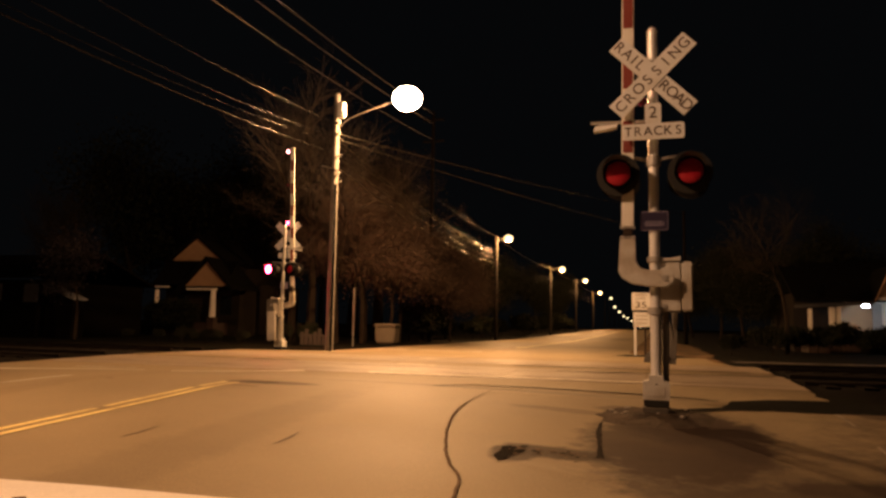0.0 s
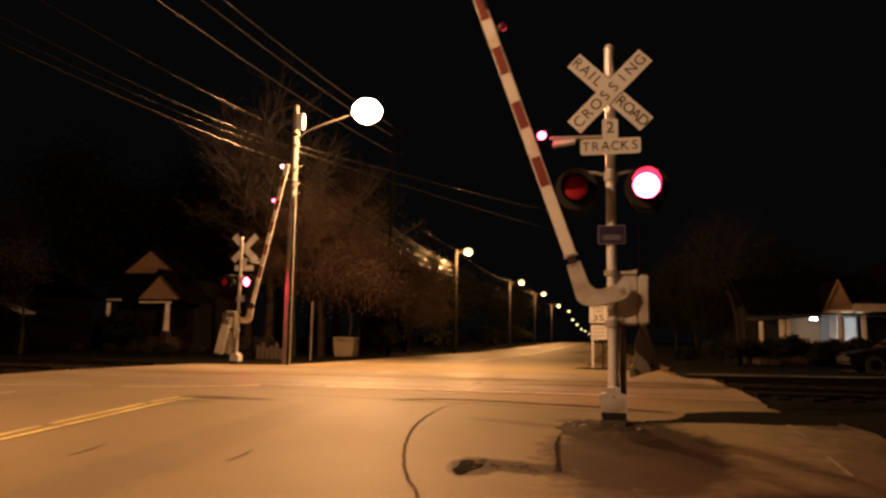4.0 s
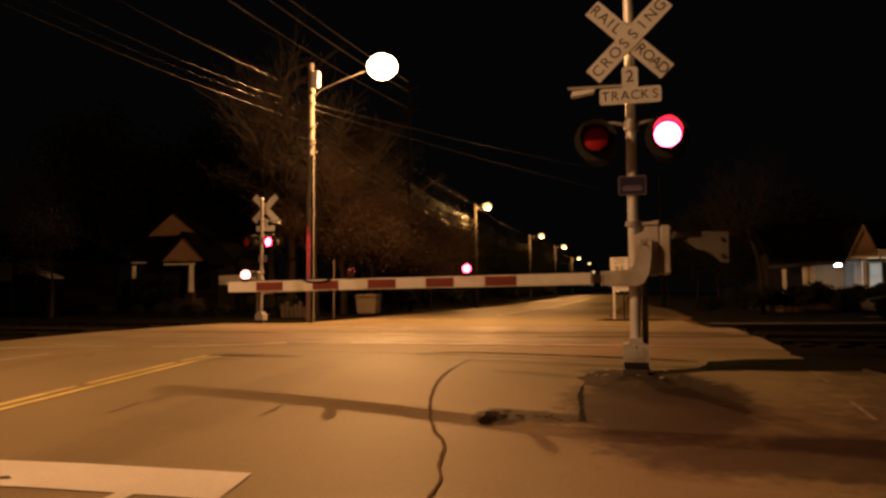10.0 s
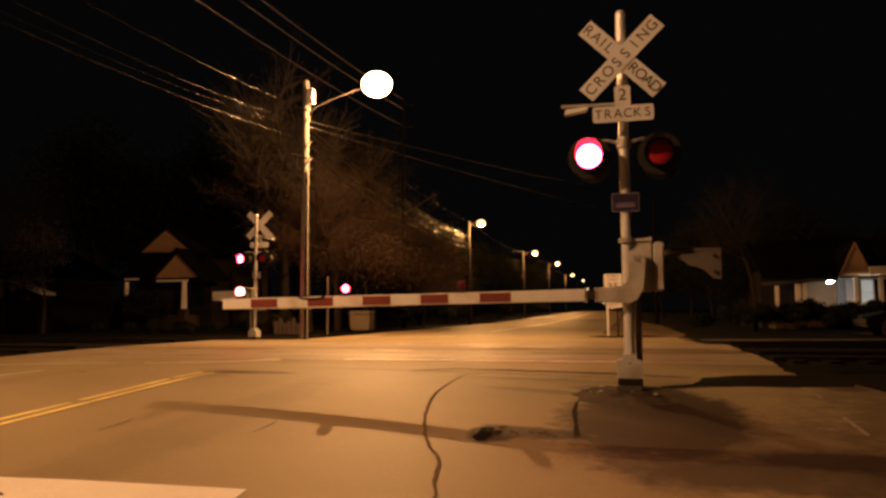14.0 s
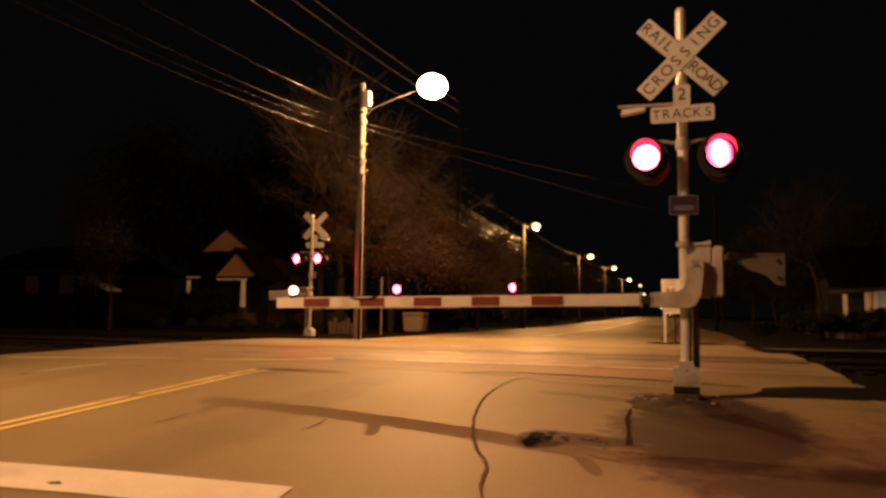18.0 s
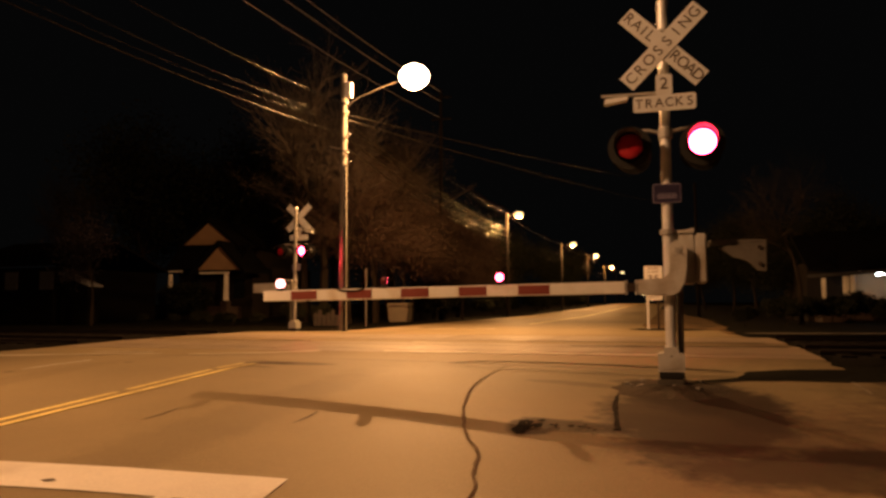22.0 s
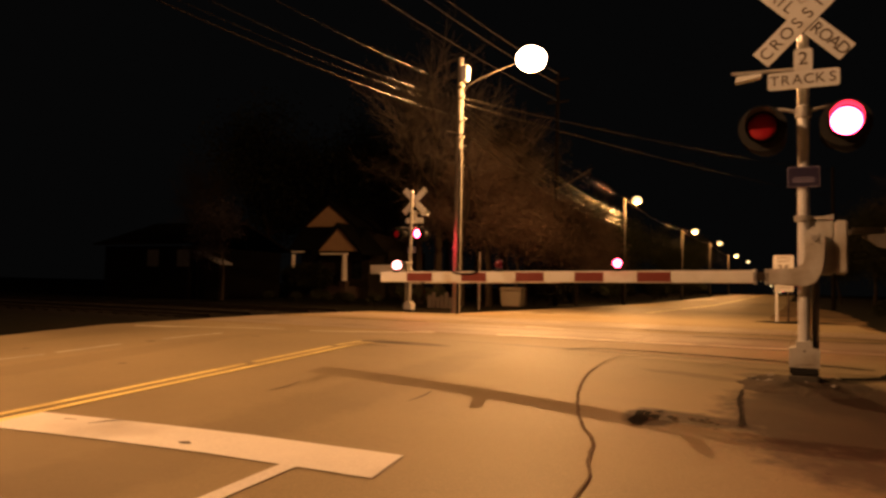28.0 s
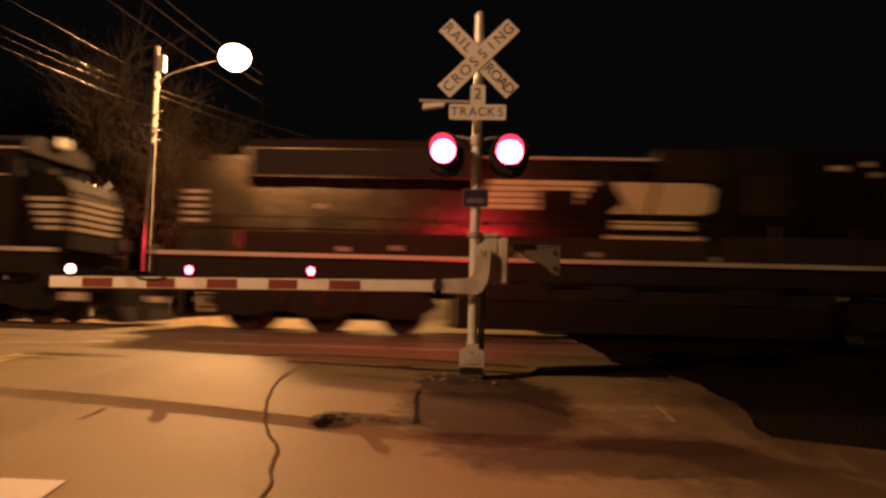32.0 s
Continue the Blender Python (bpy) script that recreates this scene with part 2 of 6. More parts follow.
# Row poles get darker wood in place of dimmer light.
DARK_POLE = material("pole wood toned dark for dim light", (0.026, 0.023, 0.02), 0.9, vary=0.3, scale=3, fine=30, bump=0.4, spec=0.1)
GREY_METAL = material("grey galvanised metal", (0.4, 0.4, 0.4), 0.5, metal=0.4, vary=0.12, scale=5, fine=50, bump=0.1)
WIRE = material("weathered cable", (0.04, 0.038, 0.035), 0.26, metal=1.0, vary=0.1, scale=2, fine=20, bump=0.0)
BRIGHT_WIRE = material("bare aluminium strand", (0.42, 0.4, 0.37), 0.22, metal=1.0, vary=0.1, scale=2, fine=20, bump=0.0)
# Dark tone stands in for spans that catch little light.
BLACK_WIRE = material("cable toned dark as unlit", (0.006, 0.006, 0.006), 0.9, vary=0.1, scale=2, fine=20, bump=0.0, spec=0.05)
OLD_WIRE = material("oxidised cable", (0.2, 0.18, 0.17), 0.6, metal=0.3, vary=0.1, scale=2, fine=20, bump=0.0)
RED_OFF = material("unlit red glass", (0.36, 0.01, 0.022), 0.35, vary=0.15, scale=12, fine=70, bump=0.3)
ARM_OFF = material("unlit arm lamp", (0.1, 0.006, 0.012), 0.3, vary=0.15, scale=12, fine=70, bump=0.1)
RED_ON = glow("lit red lens", (1.0, 0.02, 0.05), 110.0)
BEAM_ON = glow("lit red lens towards the tracks", (1.0, 0.02, 0.05), 480.0)
ARM_LAMP_ON = glow("lit red arm lamp", (1.0, 0.05, 0.1), 30.0)
TIP_LAMP_ON = glow("steady arm lamp", (1.0, 0.34, 0.3), 9.0)
LAMP_GLOW = glow("sodium lamp refractor", (1.0, 0.56, 0.3), 60.0)
FAR_GLOW = glow("distant sodium lamp", (1.0, 0.7, 0.3), 2.6)
HEADLIGHT = glow("headlight", (0.93, 0.96, 1.0), 14.0)


# ---- helpers of this scene ----
def box(bm, c, s, rot=None, bevel=0.0):
    vs = bmesh.ops.create_cube(bm, size=1.0)["verts"]
    m = Matrix.Translation(c) @ (rot if rot else Matrix()) @ Matrix.Diagonal((*s, 1))
    bmesh.ops.transform(bm, matrix=m, verts=vs)
    if bevel:
        es = {e for v in vs for e in v.link_edges}
        bmesh.ops.bevel(bm, geom=list(es), offset=bevel, segments=2, affect="EDGES", clamp_overlap=True)
    return bm


def tube(bm, a, b, r0, r1=None, seg=12):
    a, b = Vector(a), Vector(b)
    d = b - a
    m = Matrix.Translation((a + b) / 2) @ d.to_track_quat("Z", "Y").to_matrix().to_4x4()
    bmesh.ops.create_cone(bm, cap_ends=True, segments=seg, radius1=r0, radius2=r0 if r1 is None else r1, depth=d.length, matrix=m)
    return bm


def pipe(bm, pts, r, seg=8):
    """One unbroken round pipe along a line of points."""
    pts = [Vector(p) for p in pts]
    rings = []
    for i, p in enumerate(pts):
        d = (pts[min(i + 1, len(pts) - 1)] - pts[max(i - 1, 0)]).normalized()
        u = d.cross(Vector((0, 1, 0)) if abs(d.y) < 0.9 else Vector((1, 0, 0))).normalized()
        w = d.cross(u)
        rings.append([bm.verts.new(p + r * (u * math.cos(2 * math.pi * k / seg) + w * math.sin(2 * math.pi * k / seg))) for k in range(seg)])
    for a, b in zip(rings, rings[1:]):
        for k in range(seg):
            bm.faces.new((a[k], a[(k + 1) % seg], b[(k + 1) % seg], b[k]))
    bm.faces.new(rings[0])
    bm.faces.new(rings[-1])
    bmesh.ops.recalc_face_normals(bm, faces=bm.faces)
    return bm


def prism(bm, outline, lo, hi, axis="y"):
    """A flat outline of (u, v) pushed out from lo to hi along an axis."""
    def at(u, v, w):
        return (u, w, v) if axis == "y" else (w, u, v) if axis == "x" else (u, v, w)
    a = [bm.verts.new(at(u, v, lo)) for u, v in outline]
    b = [bm.verts.new(at(u, v, hi)) for u, v in outline]
    n = len(outline)
    bm.faces.new(a)
    bm.faces.new(b[::-1])
    for i in range(n):
        bm.faces.new((a[i], b[i], b[(i + 1) % n], a[(i + 1) % n]))
    bmesh.ops.recalc_face_normals(bm, faces=bm.faces)
    return bm


def mesh_of(name, bm, mats, smooth=False):
    me = bpy.data.meshes.new(name)
    bm.to_mesh(me)
    bm.free()
    for m in mats if isinstance(mats, (list, tuple)) else [mats]:
        me.materials.append(m)
    if smooth:
        for p in me.polygons:
            p.use_smooth = True
        me.set_sharp_from_angle(angle=radians(40))
    return me


def part(name, bm, mats, parent=None, label="", at=None, smooth=False):
    ob = new(name, mesh_of(name, bm, mats, smooth))
    if parent:
        ob.parent = parent
    if at is not None:
        ob.matrix_basis = at
    return tagged(ob, label)


def thing(name, at, label, category, group=""):
    ob = new(name)
    ob.matrix_basis = at
    ob.empty_display_size = 0.2
    return tagged(ob, label, category, group)


def letters(body, height, depth=0.002):
    cu = bpy.data.curves.new("lettering", "FONT")
    cu.body, cu.size, cu.extrude, cu.align_x, cu.align_y = body, height / 0.72, depth, "CENTER", "CENTER"
    tmp = bpy.data.objects.new("lettering", cu)
    scene.collection.objects.link(tmp)
    me = bpy.data.meshes.new_from_object(tmp.evaluated_get(bpy.context.evaluated_depsgraph_get()))
    bpy.data.objects.remove(tmp)
    return me


def lettering(body, height, mat, parent, at, width=None):
    me = letters(body, height)
    me.materials.clear()
    me.materials.append(mat)
    xs = [v.co.x for v in me.vertices]
    mid, span = (max(xs) + min(xs)) / 2, max(xs) - min(xs)
    k = width / span if width else 1
    for v in me.vertices:
        v.co.x = (v.co.x - mid) * k
    ob = new("lettering", me)
    ob.parent, ob.matrix_basis = parent, at
    return ob


def ground_z(x, y):
    """The height of the ground: it climbs to the tracks, the road before them is crowned, and far off it goes over a low rise."""
    level = float(np.interp(y, (-5.6, 10.4, 15.5, 20.8, 24.0, 60.0, 87.0, 118.0, 170.0, 210.0, 240.0, 300.0, 360.0), (-0.928, 0.0, 0.09, 0.09, 0.0, 0.0, 0.25, 0.62, 1.05, 1.25, 1.2, 0.4, -1.0)))
    s = min(1.0, max(0.0, (12.6 - y) / 4.1))
    return level + 0.18 * max(0.0, 1 - ((x + 6.2) / 5.6) ** 2) * s * s * (3 - 2 * s)


def sheet(name, ys, left, right, lift, mat, nx=6, wobble=0.0):
    """A strip that lies on the ground between two edges, given as (y, x) tables."""
    lx, rx = np.interp(ys, [a for a, _ in left], [b for _, b in left]), np.interp(ys, [a for a, _ in right], [b for _, b in right])
    verts, faces = [], []
    for i, y in enumerate(ys):
        for j in range(nx + 1):
            e = wobble * noise.noise((y * 1.7, j * 3.1, lift * 90)) if j in (0, nx) else 0
            x = lx[i] + (rx[i] - lx[i]) * j / nx + e
            verts.append((x, y, ground_z(x, y) + lift))
    for i in range(len(ys) - 1):
        for j in range(nx):
            a = i * (nx + 1) + j
            faces.append((a, a + 1, a + nx + 2, a + nx + 1))
    me = bpy.data.meshes.new(name)
    me.from_pydata(verts, [], faces)
    me.materials.append(mat)
    return new(name, me)


def ribbon(name, pts, widths, lift, mat, step=0.12, ragged=0.0, seed=0.0, jitter=0.0):
    """A band along a line on the ground."""
    out = []
    for j in range(len(pts) - 1):
        p0, a, b, p3 = [Vector(pts[max(0, min(len(pts) - 1, j + d))]) for d in (-1, 0, 1, 2)]
        w0, w1 = widths[j], widths[j + 1]
        k = max(1, int(math.dist(a, b) / step))
        for i in range(k):
            u = i / k
            q = 0.5 * (2 * a + (b - p0) * u + (2 * p0 - 5 * a + 4 * b - p3) * u * u + (3 * a - p0 - 3 * b + p3) * u ** 3)
            out.append((q.x + jitter * noise.noise((q.x * 6, q.y * 6, seed)), q.y, w0 + (w1 - w0) * u))
    out.append((*pts[-1], widths[-1]))
    verts, faces = [], []
    for i, (x, y, w) in enumerate(out):
        p, q = out[max(0, i - 1)], out[min(len(out) - 1, i + 1)]
        d = Vector((q[0] - p[0], q[1] - p[1])).normalized()
        for s in (-1, 1):
            e = w / 2 * (1 + ragged * noise.noise((x * 9, y * 9 + seed, s * 3.0)))
            vx, vy = x - d.y * s * e, y + d.x * s * e
            verts.append((vx, vy, ground_z(vx, vy) + lift))
    for i in range(len(out) - 1):
        faces.append((2 * i, 2 * i + 2, 2 * i + 3, 2 * i + 1))
    me = bpy.data.meshes.new(name)
    me.from_pydata(verts, [], faces)
    me.materials.append(mat)
    return new(name, me)


def blob(name, outline, lift, mat, rough=0.12, seed=0.0):
    """A ragged patch on the ground inside an outline of (x, y)."""
    pts = []
    n = len(outline)
    for i in range(n):
        a, b = outline[i], outline[(i + 1) % n]
        k = max(2, int(math.dist(a, b) / 0.07))
        for j in range(k):
            x, y = a[0] + (b[0] - a[0]) * j / k, a[1] + (b[1] - a[1]) * j / k
            v = noise.noise_vector((x * 3.0, y * 3.0, seed)) + 0.5 * noise.noise_vector((x * 11.0, y * 11.0, seed))
            pts.append((x + rough * v.x, y + rough * v.y))
    bm = bmesh.new()
    cx, cy = sum(p[0] for p in pts) / len(pts), sum(p[1] for p in pts) / len(pts)
    rings = [[bm.verts.new((cx + (x - cx) * f, cy + (y - cy) * f, ground_z(cx + (x - cx) * f, cy + (y - cy) * f) + lift)) for x, y in pts] for f in (1.0, 0.7, 0.4)]
    mid = bm.verts.new((cx, cy, ground_z(cx, cy) + lift))
    m = len(pts)
    for r0, r1 in zip(rings, rings[1:]):
        for i in range(m):
            bm.faces.new((r0[i], r0[(i + 1) % m], r1[(i + 1) % m], r1[i]))
    for i in range(m):
        bm.faces.new((rings[-1][i], rings[-1][(i + 1) % m], mid))
    return new(name, mesh_of(name, bm, mat))


# ---- ground, road, tracks ----
YS = sorted({*np.arange(-40, -4, 1.0), *np.arange(-4, 10.4, 0.4), 10.4, *np.arange(10.8, 13, 0.4), *np.arange(13, 40, 1.0), *np.arange(40, 420, 10.0)})
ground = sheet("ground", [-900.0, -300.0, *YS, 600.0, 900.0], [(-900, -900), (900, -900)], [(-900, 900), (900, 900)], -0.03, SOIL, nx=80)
tagged(ground, "dark grass and bare soil beside the road", "ground", kind="structure")
road = sheet("road", YS, [(-40, -13.4), (21.0, -13.2), (22.2, -12.2), (23.5, -11.5), (420, -11.4)],
             [(-40, 6.0), (5.0, 6.0), (6.0, 5.2), (6.7, 2.75), (7.4, 2.9), (8.1, 3.0), (9.2, 2.98), (10.3, 2.85), (11.1, 2.3), (15.5, 2.35), (21.2, 1.7), (27.0, 1.6), (28.0, 0.4), (31.0, -1.2), (420, -1.4)], 0.0, ASPHALT, nx=40, wobble=0.14)
tagged(road, "worn brown-grey asphalt road over the crossing", "road", kind="structure")


# Earth paler than the ground, its right edge set where lamplight fades.
verge = sheet("verge", [*np.arange(20.9, 60, 0.7), 62.0, 70.0, 80.0, 90.0], [(20, 1.5), (27.0, 1.5), (28.0, 0.3), (31.0, -1.3), (99, -1.5)], [(20, 1.6), (24, 1.8), (35, 2.1), (50, 2.1), (65, 0.9), (90, -0.6)], -0.012, EARTH, nx=8, wobble=0.5)
tagged(verge, "bare earth beside the road, pale as far as the lamplight", "verge", kind="structure")


def lines():
    def line(name, pts, w, mat, label, lift=0.008, ragged=0.15):
        return tagged(ribbon(name, pts, [w] * len(pts), lift, mat, 0.4, ragged), label, "road marking", kind="structure")
    for x in (-5.84,):
        line("centre_line", [(x, -20), (x, 9.3)], 0.1, YELLOW, "double yellow centre line, worn paint")
    for x in (-6.5, -6.3):
        line("centre_line", [(x, 34), (x, 300)], 0.11, YELLOW, "double yellow centre line, worn paint")
    line("stop_line", [(-5.86, 3.74), (-4.2, 3.98), (-2.5, 4.2)], 0.52, WHITE_LINE, "wide white stop line with chips", ragged=0.05)
    line("edge_line", [(-3.07, -20), (-3.07, 3.88)], 0.12, WHITE_LINE, "white edge line behind the stop line")
    for a, b in ((-20, 6.77), (6.92, 8.54), (8.67, 9.32)):
        line("centre_line", [(-6.04, a), (-6.04, b)], 0.1, YELLOW, "double yellow centre line, worn paint")
    for a, b in (((-9.54, 5.82), (-9.4, 6.51)), ((-9.42, 6.7), (-9.36, 7.72)), ((-9.23, 8.4), (-9.08, 9.58))):
        line("edge_line", [a, b], 0.1, WORN_LINE, "worn white edge line")
    line("edge_line", [(-11.17, 11.87), (-9.84, 11.98)], 0.1, WORN_LINE, "worn white line")
    for a, b in (((2.1, 10), (2.12, 9.2)), ((2.06, 8.1), (2.05, 7.3))):
        line("parking_mark", [a, b], 0.042, FADED_LINE, "short worn white dash")
    line("stop_line", [(-10.9, 27.6), (-6.6, 27.6)], 0.5, WORN_LINE, "worn white stop line")


lines()

NEAR_TRACK, FAR_TRACK = 14.3, 18.3


def railway():
    for c in (NEAR_TRACK, FAR_TRACK):
        for x0, x1 in ((-450.0, -13.3), (2.4, 300.0)):
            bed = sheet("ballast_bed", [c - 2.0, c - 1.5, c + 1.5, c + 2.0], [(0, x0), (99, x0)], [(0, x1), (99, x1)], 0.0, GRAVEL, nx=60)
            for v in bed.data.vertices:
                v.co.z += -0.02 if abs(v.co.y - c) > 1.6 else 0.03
            tagged(bed, "crushed stone ballast toned near-black", "ballast", kind="structure")
            ties, faces = [], []
            for k in range(int((min(x1, 60) - max(x0, -90)) / 0.55)):
                x = max(x0, -90) + 0.3 + 0.55 * k
                b = len(ties)
                ties += [(x + dx, c + dy, dz + ground_z(x, c)) for dz in (-0.02, 0.045) for dx, dy in ((-0.11, -1.3), (0.11, -1.3), (0.11, 1.3), (-0.11, 1.3))]
                faces += [(b + 4, b + 5, b + 6, b + 7)] + [(b + i, b + (i + 1) % 4, b + 4 + (i + 1) % 4, b + 4 + i) for i in range(4)]
            me = bpy.data.meshes.new("sleepers")
            me.from_pydata(ties, [], faces)
            me.materials.append(TIMBER)
            tagged(new("sleepers", me), "dark creosoted timber sleepers", "sleepers", kind="stuff")
        for s in (-0.72, 0.72):
            rail = thing("rail", pose(0, c + s, ground_z(0, c + s)), "worn steel rail with a shiny head", "rail", "rails of the crossing")
            for a, b, lo in ((-450, -13.25, 0.0), (-13.25, 2.38, -0.1), (2.38, 300, 0.0)):
                bm = bmesh.new()
                top = 0.1 if lo == 0 else 0.006
                prism(bm, [(-0.035, top), (0.035, top), (0.035, top - 0.035), (0.01, top - 0.05), (0.01, lo + 0.02), (0.07, lo), (-0.07, lo), (-0.01, lo + 0.02), (-0.01, top - 0.05), (-0.035, top - 0.035)], a, b, "x")
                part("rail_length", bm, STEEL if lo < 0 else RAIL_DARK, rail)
        # concrete panels between and beside the rails
        deck = thing("crossing_surface", pose(0, 0, 0), "worn concrete panels set between the rails", "crossing surface", "crossing surfaces")
        for k in range(6):
            x0 = -13.1 + k * 2.58
            for y0, y1 in ((c - 1.35, c - 0.757), (c - 0.68, c + 0.68), (c + 0.757, c + 1.35)):
                bm = box(bmesh.new(), (0, 0, 0), (2.565, y1 - y0, 0.1), bevel=0.004)
                part("crossing_panel", bm, PANEL, deck, at=pose(x0 + 1.27, (y0 + y1) / 2, ground_z(0, (y0 + y1) / 2) - 0.0475 + 0.002 * random.random(), 1.01 if c == NEAR_TRACK else 0))


railway()


def road_wear():
    def seal(pts, w, label, mat=None, **k):
        return tagged(ribbon("crack", pts, w, 0.012, mat or CRACK, 0.05, 0.45, jitter=0.014, **k), label, "crack", kind="structure")
    seal([(-2.3, 10.41), (-2.31, 9.05), (-2.24, 8.1), (-1.99, 6.93), (-1.72, 6.08), (-1.49, 5.6), (-1.38, 5.04), (-1.28, 4.67), (-1.27, 3.9), (-1.34, 2.43)], [0.01, 0.018, 0.024, 0.029, 0.03, 0.028, 0.025, 0.02, 0.02, 0.02], "long winding crack in the asphalt")
    seal([(-3.19, 10.36), (-2.73, 11.2), (-0.99, 11.24), (-0.2, 11.1), (0.8, 10.7)], [0.04, 0.12, 0.11, 0.1, 0.07], "open joint across the asphalt", TAR, seed=3.0)
    seal([(-0.62, 8.59), (-0.6, 7.9), (-0.55, 7.4), (-0.5, 6.85)], [0.025, 0.06, 0.035, 0.07], "short open crack", TAR, seed=5.0)
    tagged(blob("pothole", [(-1.4, 6.46), (-1.38, 6.65), (-1.41, 6.86), (-1.32, 6.92), (-1.23, 6.83), (-1.17, 6.73), (-1.24, 6.57), (-1.27, 6.39), (-1.34, 6.33)], 0.006, HOLE, 0.03, 2.0), "small black pothole with crumbled edge", "pothole", kind="structure")
    rnd = random.Random(9)
    for k in range(46):
        u = rnd.random()
        x, y, r = -1.27 + 0.78 * u + rnd.gauss(0, 0.03), 6.8 + 0.02 * u + rnd.gauss(0, 0.1), rnd.uniform(0.01, 0.035) * (1.3 - 0.5 * u)
        tagged(blob("asphalt_crumb", [(x - r, y), (x, y + r * 1.3), (x + r, y), (x, y - r)], 0.006, CRACK if k % 3 else TAR, 0.03, k * 1.7), "dark crumbled asphalt beside the pothole", "crumbled asphalt", "crumbs round the pothole", kind="structure")
    # low heap of rubble that carries the mast's footing
    bm = bmesh.new()
    rings, n = [], 40
    for f, h in ((1.0, -0.02), (0.82, 0.015), (0.62, 0.04), (0.4, 0.06), (0.0, 0.07)):
        ring = []
        for i in range(n if f else 1):
            a = 2 * math.pi * i / n
            r = 0.78 * f * (1 + 0.22 * noise.noise((2 * math.cos(a), 2 * math.sin(a), 5.0)))
            x, y = r * math.cos(a), 9.15 + r * math.sin(a)
            ring.append(bm.verts.new((x, y, ground_z(x, y) + h + 0.022 * noise.noise((x * 7, y * 7, 2.0)))))
        rings.append(ring)
    for r0, r1 in zip(rings, rings[1:]):
        for i in range(n):
            j = (i + 1) % n
            bm.faces.new((r0[i], r0[j], r1[j], r1[i]) if len(r1) > 1 else (r0[i], r0[j], r1[0]))
    tagged(new("rubble_mound", mesh_of("rubble_mound", bm, RUBBLE)), "low heap of dirt and broken asphalt round the mast", "rubble", kind="structure")
    for k in range(14):
        x, y, r = rnd.uniform(-0.6, 0.4), rnd.uniform(8.9, 9.6), rnd.uniform(0.02, 0.06)
        bm = bmesh.new()
        bmesh.ops.create_icosphere(bm, subdivisions=1, radius=r, matrix=Matrix.Translation((x, y, ground_z(x, y) + r * 0.3 + 0.07 * max(0, 1 - math.dist((x, y), (0, 9.15)) / 0.78))) @ Matrix.Diagonal((1, rnd.uniform(0.7, 1.2), 0.6, 1)))
        tagged(part("stone", bm, CONCRETE), "loose stone near the mast footing", "stone", "stones round the mast")
    tagged(blob("paint_chip", [(-4.09, 3.88), (-4.03, 3.93), (-3.97, 3.9), (-4.03, 3.85)], 0.011, PATCH, 0.03, 2.0), "dark chip in the stop line", "paint chip", kind="structure")
    tagged(ribbon("paint_chip", [(-5.1, 3.92), (-5.04, 4.03), (-4.95, 4.14)], [0.012, 0.03, 0.012], 0.011, PATCH, 0.04, 0.5), "dark scratch across the stop line", "paint chip", kind="structure")
    tagged(ribbon("paint_chip", [(-5.4, 3.93), (-5.3, 3.97)], [0.02, 0.02], 0.011, SCAR, 0.04, 0.5), "faint scratch in the stop line", "paint chip", kind="structure")
    for k, (x, y, r) in enumerate(((-7.49, 6.2, 0.05), (-10.59, 7.06, 0.06), (-9.21, 8.15, 0.07), (-8.02, 9.22, 0.07), (0.13, 5.65, 0.025))):
        tagged(blob("road_stain", [(x - r * 1.5, y), (x, y + r), (x + r * 1.5, y), (x, y - r)], 0.006, SCAR if k < 4 else PATCH, 0.04, k * 3.1), "small dark stain on the asphalt", "stain", "stains on the road", kind="structure")
    for k, (x, y) in enumerate(((-4.73, 5.65), (-3.33, 5.95))):
        o = ribbon("scar", [(x, y), (x + 0.01, y + 0.25), (x - 0.02, y + 0.52)], [0.012, 0.035, 0.012], 0.005, SCAR, 0.05, 0.6, k * 1.0)
        tagged(o, "short tyre scar in the asphalt", "tyre scar", kind="structure")
    # Dark strip running right from the mast, in the ground's tone.
    tagged(blob("soil_tongue", [(0.14, 9.74), (0.5, 9.9), (0.82, 10.1), (0.95, 10.8), (1.52, 11.2), (2.5, 11.4), (2.9, 10.6), (2.69, 10.09), (1.95, 9.98), (1.33, 9.98), (0.85, 9.9), (0.12, 9.6)], 0.006, SOIL, 0.05, 4.0), "dark strip between road and forecourt", "soil", kind="structure")
    for x0, y0, x1, y1, w in ((-6.29, 9.63, -5.76, 9.75, 0.06), (-5.66, 9.53, -5.31, 9.46, 0.09), (-5.86, 8.9, -5.25, 8.89, 0.05)):
        seal([(x0, y0), ((x0 + x1) / 2, (y0 + y1) / 2 + 0.03), (x1, y1)], [w * 0.4, w, w * 0.4], "broken asphalt where the centre line ends", seed=x0)
    for x0, y0, x1, y1 in ((-12.52, 10.72, -9.25, 11.5), (-8.57, 11.41, -6.66, 12.96), (-5.4, 13.2, 0.4, 13.25), (-5.7, 15.75, -4.75, 15.5), (-6.2, 18.8, -5.6, 18.6)):
        tagged(ribbon("pale_joint", [(x0, y0), (x1, y1)], [0.26, 0.24], 0.008, PALE_STRIP, 0.15, 0.5), "thin pale joint along the crossing panels", "joint", kind="structure")
    for x0, y0, x1, y1 in ((-2.0, 15.1, 2.2, 15.5), (-12.8, 15.6, -8.2, 15.6), (-3.2, 16.6, 1.9, 16.9)):
        tagged(ribbon("dark_joint", [(x0, y0), (x1, y1)], [0.12, 0.16], 0.012, TAR, 0.3, 0.5), "dark open joint along the crossing", "joint", kind="structure")
